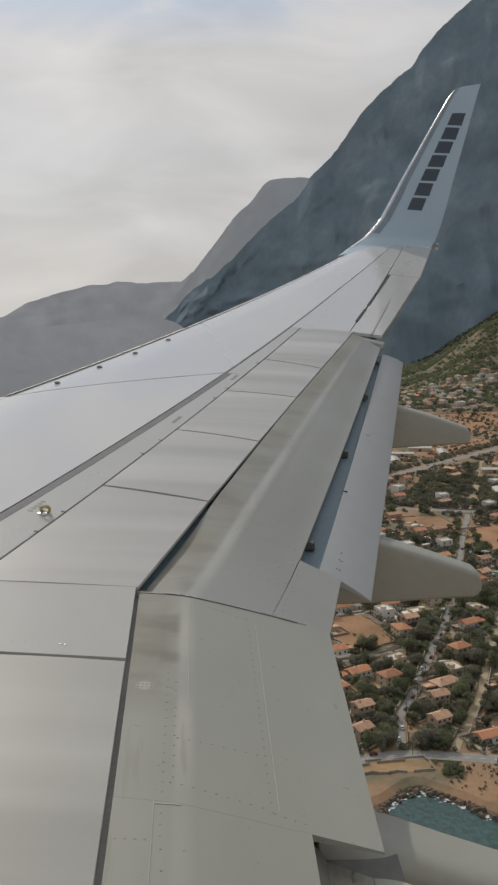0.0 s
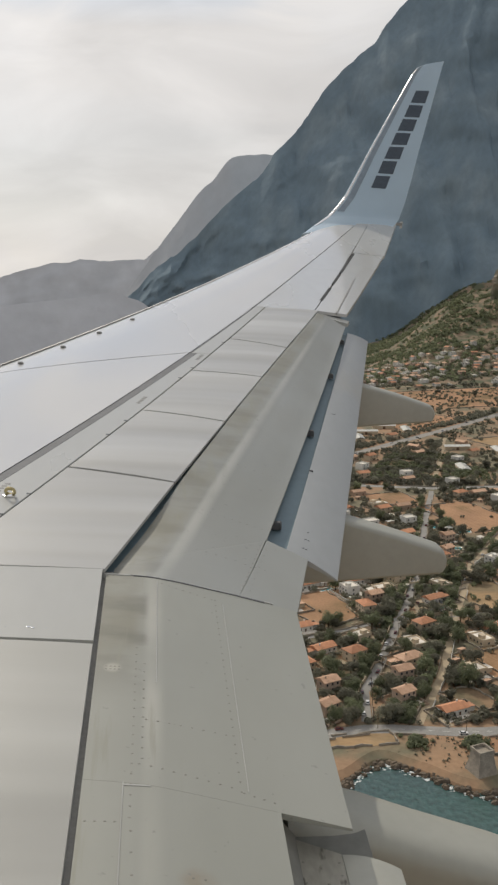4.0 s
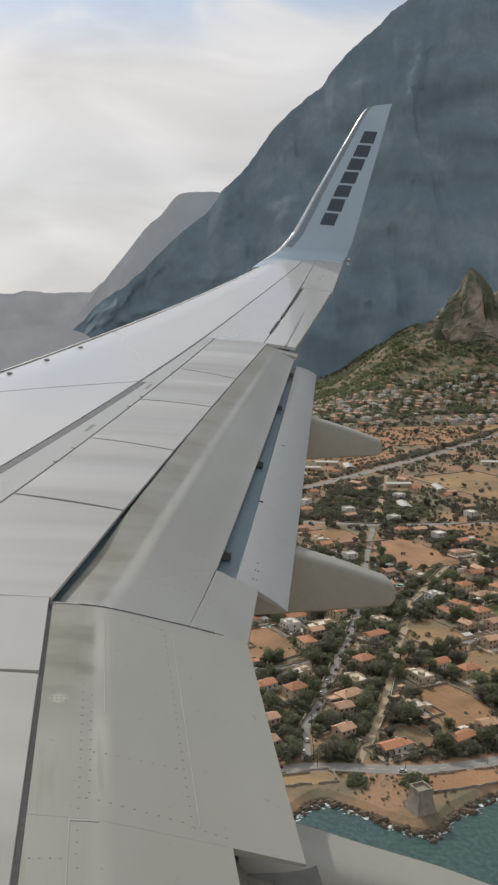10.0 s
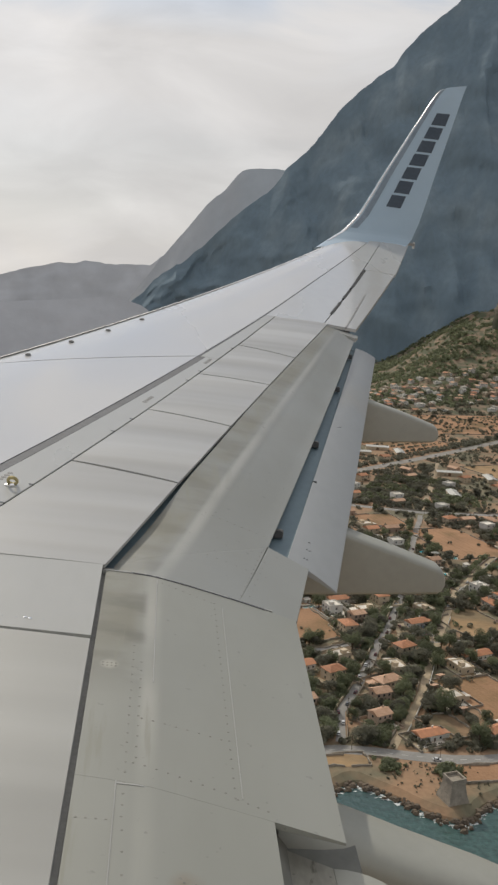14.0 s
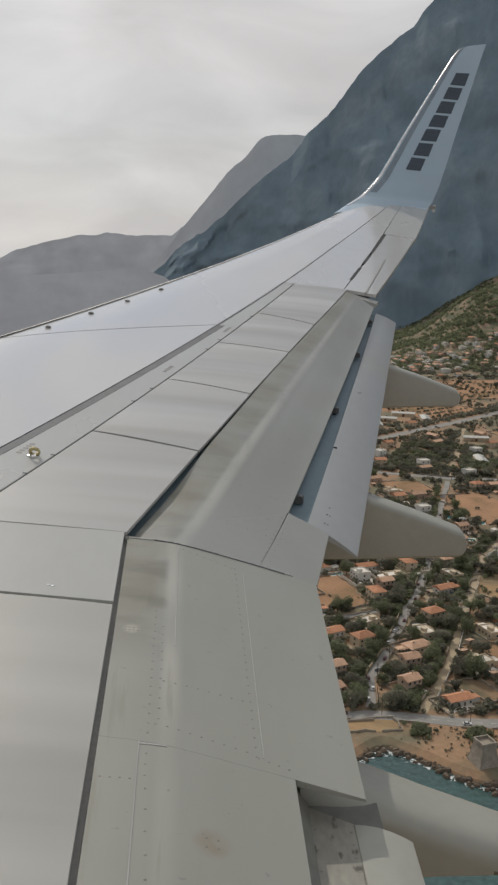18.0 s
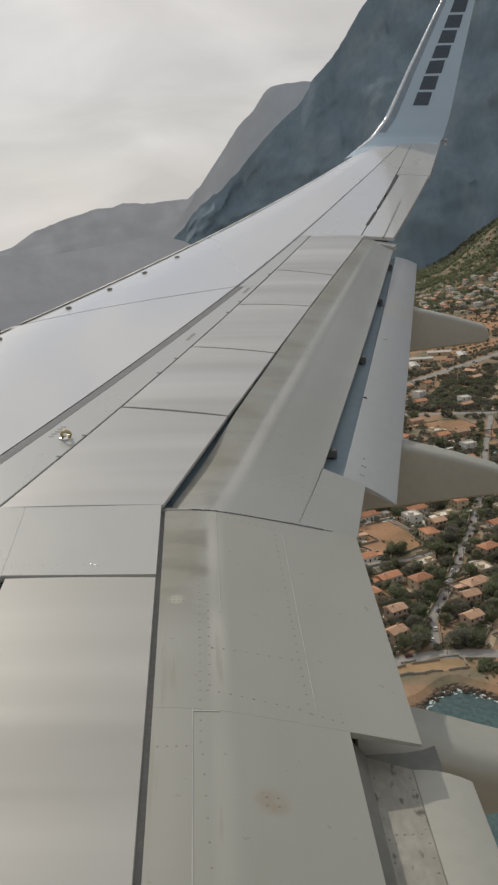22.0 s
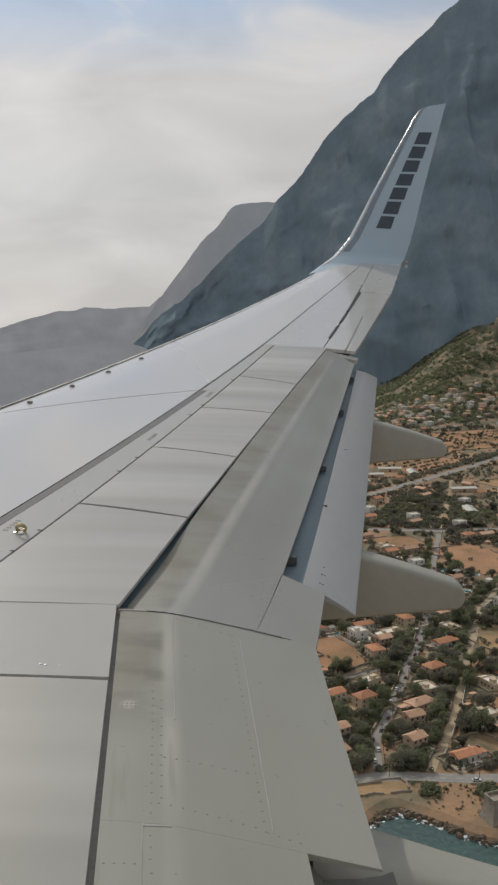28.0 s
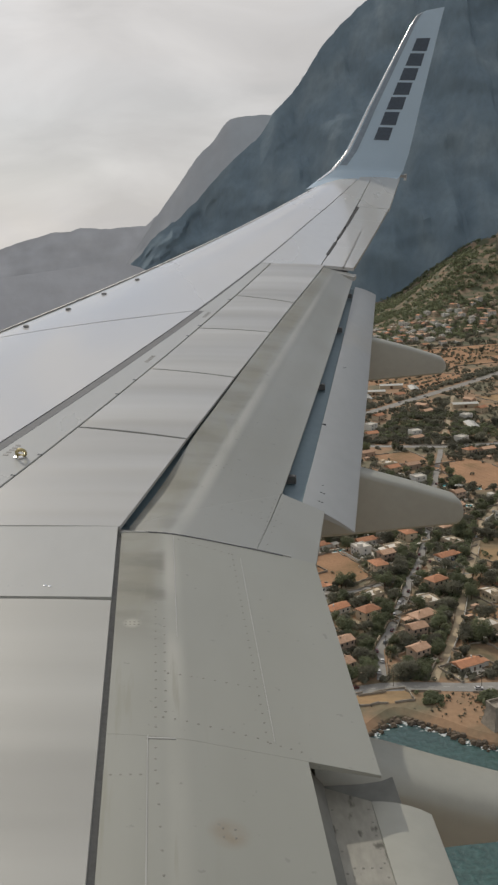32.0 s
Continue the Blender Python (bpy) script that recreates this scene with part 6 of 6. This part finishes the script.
for name, gap in (("road_5", 2), ("road_6", 3), ("road_9", 2), ("road_2", 4), ("road_3", 3), ("road_1", 4)):
    pts = [q for q in ROADS if q[0] == name][0][1]
    w = [q for q in ROADS if q[0] == name][0][2]
    for i in range(1, len(pts) - 1, gap):
        if rng.random() < 0.7:
            (x0, y0), (x1, y1) = pts[i], pts[i + 1]
            a = math.atan2(y1 - y0, x1 - x0)
            f = rng.uniform(0, 1)
            side = rng.choice((-1, 1)) * w * 0.25
            park(x0 + (x1 - x0) * f - math.sin(a) * side, y0 + (y1 - y0) * f + math.cos(a) * side, a, 0.10 + 0.01 * int(name[-1]))

# a gravel car park beside the lane
bm = bmesh.new()
loft(bm, [[(172, 592, z), (200, 588, z), (204, 618, z), (176, 622, z)] for z in (PLAIN - 0.2, PLAIN + 0.2)])
setting("car_park", bm, TRACK, "pale gravel car park", "car park")
for i in range(2):
    for k in range(8):
        if rng.random() < 0.8:
            park(177 + k * 3.1 + i * 1.2, 598 + i * 15 + rng.uniform(-0.3, 0.3), 1.5 + rng.uniform(-0.06, 0.06), 0.2)

# wooden poles along the lanes
pole = thing("utility_pole", "weathered wooden utility pole beside the lane", "pole", "poles along the lanes")
bm = bmesh.new()
loft(bm, [[(k * math.cos(a), k * math.sin(a), z) for a in [i * 1.047 for i in range(6)]] for k, z in ((0.16, -0.3), (0.13, 4), (0.1, 8.5))])
part("shaft", bm, BARK, pole)
bm = bmesh.new()
box(bm, -0.9, -0.07, 7.7, 0.9, 0.07, 7.85)
part("crossarm", bm, BARK, pole)
first = True
for name in ("road_4", "road_5", "road_1", "road_2"):
    pts, w = [(q[1], q[2]) for q in ROADS if q[0] == name][0]
    for x, y in pts[::3]:
        m = Matrix.Translation((x + w / 2 + 1.2, y, PLAIN))
        if first:
            pole.matrix_basis, first = m, False
        else:
            copy_thing(pole, m)

# pale rendered walls along the lanes
def lane_wall(name, pts, off, h, m, label, seed):
    """A wall beside a lane, broken by gates."""
    r = random.Random(seed)
    bm = bmesh.new()
    for (xa, ya), (xb, yb) in zip(pts, pts[1:]):
        if r.random() < 0.25:
            continue
        d = (Vector((xb, yb, 0)) - Vector((xa, ya, 0)))
        n = Vector((-d.y, d.x, 0)).normalized()
        p, q = Vector((xa, ya, PLAIN)) + n * off, Vector((xb, yb, PLAIN)) + n * off - d * r.choice((0, 0, 0.3))
        k = h * r.uniform(0.85, 1.2)
        loft(bm, [[e - n * 0.15 - Vector((0, 0, 0.3)), e - n * 0.15 + Vector((0, 0, k)), e + n * 0.15 + Vector((0, 0, k)), e + n * 0.15 - Vector((0, 0, 0.3))] for e in (p, q)])
    return setting(name, bm, m, label, "wall")


lane_wall("lane_wall_1", LINES["road_5"], 3.3, 1.7, PLASTER[1], "pale rendered wall along the village lane", 1)
lane_wall("lane_wall_2", LINES["road_5"], -3.3, 1.5, STONE, "grey stone wall along the village lane", 2)
lane_wall("lane_wall_3", LINES["road_6"], 3.0, 1.5, STONE, "low stone wall along the dirt lane", 3)
lane_wall("lane_wall_4", LINES["road_6"], -3.0, 1.7, PLASTER[0], "white rendered wall along the dirt lane", 4)
lane_wall("lane_wall_5", LINES["road_9"], 3.4, 1.6, PLASTER[1], "pale rendered wall along the village street", 5)
lane_wall("lane_wall_6", LINES["road_1"], -5.6, 1.0, STONE, "low stone wall between the coast road and the fields", 6)
lane_wall("lane_wall_7", LINES["road_2"], 5.4, 1.2, STONE, "low stone wall along the country road", 7)
lane_wall("lane_wall_8", LINES["road_7"], 3.4, 1.1, STONE, "low stone wall beside the dirt track", 8)


def garden_shed(w, d, h, wall_m, roof_m, label):
    """A small lean-to outbuilding with a sloping roof sheet and a door."""
    ob = thing("garden_shed", label, "shed", "sheds in the gardens")
    bm = bmesh.new()
    loft(bm, [[(x, -d / 2, -0.2), (x, d / 2, -0.2), (x, d / 2, h + 0.5), (x, -d / 2, h)] for x in (-w / 2, w / 2)])
    part("wall", bm, wall_m, ob)
    bm = bmesh.new()
    loft(bm, [[(x, -d / 2 - 0.3, h), (x, d / 2 + 0.3, h + 0.58), (x, d / 2 + 0.3, h + 0.68), (x, -d / 2 - 0.3, h + 0.1)] for x in (-w / 2 - 0.3, w / 2 + 0.3)])
    part("roof", bm, roof_m, ob)
    bm = bmesh.new()
    box(bm, -0.45, -d / 2 - 0.05, 0, 0.45, -d / 2 + 0.03, 1.95)
    part("door", bm, WOOD, ob)
    return ob


HUTS = [garden_shed(5, 3.4, 2.3, PLASTER[0], DECK, "small white garden shed with a pale roof sheet"), garden_shed(4, 3, 2.2, PLASTER[2], TILE[1], "small pink garden shed with a tiled roof"), garden_shed(6.5, 4, 2.5, PLASTER[1], MARK, "long cream garage with a pale sheet roof")]
hut_used = set()
made = tries = 0
while made < 64 and tries < 5000:
    tries += 1
    y = rng.uniform(455, 900)
    x = y * rng.uniform(0.13, 0.54)
    if free(x, y, 2.2) and not in_field(x, y, BARE):
        src = rng.choice(HUTS)
        m = Matrix.Translation((x, y, PLAIN)) @ Matrix.Rotation(radians(24 + rng.choice((0, 90, 180)) + rng.uniform(-8, 8)), 4, "Z")
        if src in hut_used:
            copy_thing(src, m)
        else:
            hut_used.add(src)
            src.matrix_basis = m
        taken.append((x, y, 3))
        made += 1

# swimming pools in the gardens
def pool_kind(w, d):
    ob = thing("swimming_pool", "bright turquoise garden pool with a pale rim", "pool", "garden pools")
    bm = bmesh.new()
    for x0, y0, x1, y1 in ((-w - 1, -d - 1, w + 1, -d), (-w - 1, d, w + 1, d + 1), (-w - 1, -d, -w, d), (w, -d, w + 1, d)):
        box(bm, x0, y0, -0.2, x1, y1, 0.35)
    part("rim", bm, DECK, ob)
    bm = bmesh.new()
    box(bm, -w + 0.002, -d + 0.002, -0.2, w - 0.002, d - 0.002, 0.22)
    part("water", bm, POOL, ob)
    return ob


pool = pool_kind(4.5, 2.4)
spots = []
while len(spots) < 9:
    y = rng.uniform(455, 800)
    x = y * rng.uniform(0.18, 0.5)
    if free(x, y, 4.5) and not in_field(x, y, [f[0] for f in FIELDS]):
        spots.append((x, y))
        taken.append((x, y, 5))
for i, (x, y) in enumerate(spots):
    m = Matrix.Translation((x, y, PLAIN)) @ Matrix.Rotation(rng.uniform(0, 3), 4, "Z")
    if i:
        copy_thing(pool, m)
    else:
        pool.matrix_basis = m

# long sheds with low grey roofs
def shed_kind(w, d, h):
    ob = thing("shed", "long low farm shed with a grey corrugated roof", "shed", "sheds of the plain")
    bm = bmesh.new()
    box(bm, -w / 2, -d / 2, -0.3, w / 2, d / 2, h)
    part("wall", bm, PLASTER[1], ob)
    bm = bmesh.new()
    loft(bm, [[(x, -d / 2 - 0.4, h), (x, 0, h + d * 0.14), (x, d / 2 + 0.4, h), (x, d / 2 + 0.4, h + 0.15), (x, 0, h + d * 0.14 + 0.15), (x, -d / 2 - 0.4, h + 0.15)] for x in (-w / 2 - 0.4, w / 2 + 0.4)])
    rf = part("roof", bm, MARK, ob)
    bm = bmesh.new()
    for k in range(int(w / 1.2)):
        x = -w / 2 + 0.6 + k * 1.2
        loft(bm, [[(x - 0.1, -d / 2 - 0.4, h + 0.15), (x, -d / 2 - 0.4, h + 0.24), (x + 0.1, -d / 2 - 0.4, h + 0.15)], [(x - 0.1, 0, h + d * 0.14 + 0.15), (x, 0, h + d * 0.14 + 0.24), (x + 0.1, 0, h + d * 0.14 + 0.15)]], close_ring=False)
    tagged(part("corrugation", bm, MARK, rf), kind="stuff")
    bm = bmesh.new()
    box(bm, -1.6, -d / 2 - 0.06, -0.1, 1.6, -d / 2 + 0.04, h * 0.8)
    part("gate", bm, WOOD, ob)
    return ob


shed = shed_kind(30, 11, 4.2)
first = True
tries = 0
made = 0
while made < 14 and tries < 800:
    tries += 1
    y = rng.choice((rng.uniform(640, 730), rng.uniform(740, 920), rng.uniform(960, 1290)))
    x = y * rng.uniform(0.1, 0.55)
    if free(x, y, 15) and not in_field(x, y, BARE):
        m = Matrix.Translation((x, y, PLAIN)) @ Matrix.Rotation(radians(rng.choice((-8, 82)) + rng.uniform(-5, 5)), 4, "Z")
        taken.append((x, y, 15))
        made += 1
        if first:
            shed.matrix_basis, first = m, False
        else:
            copy_thing(shed, m)
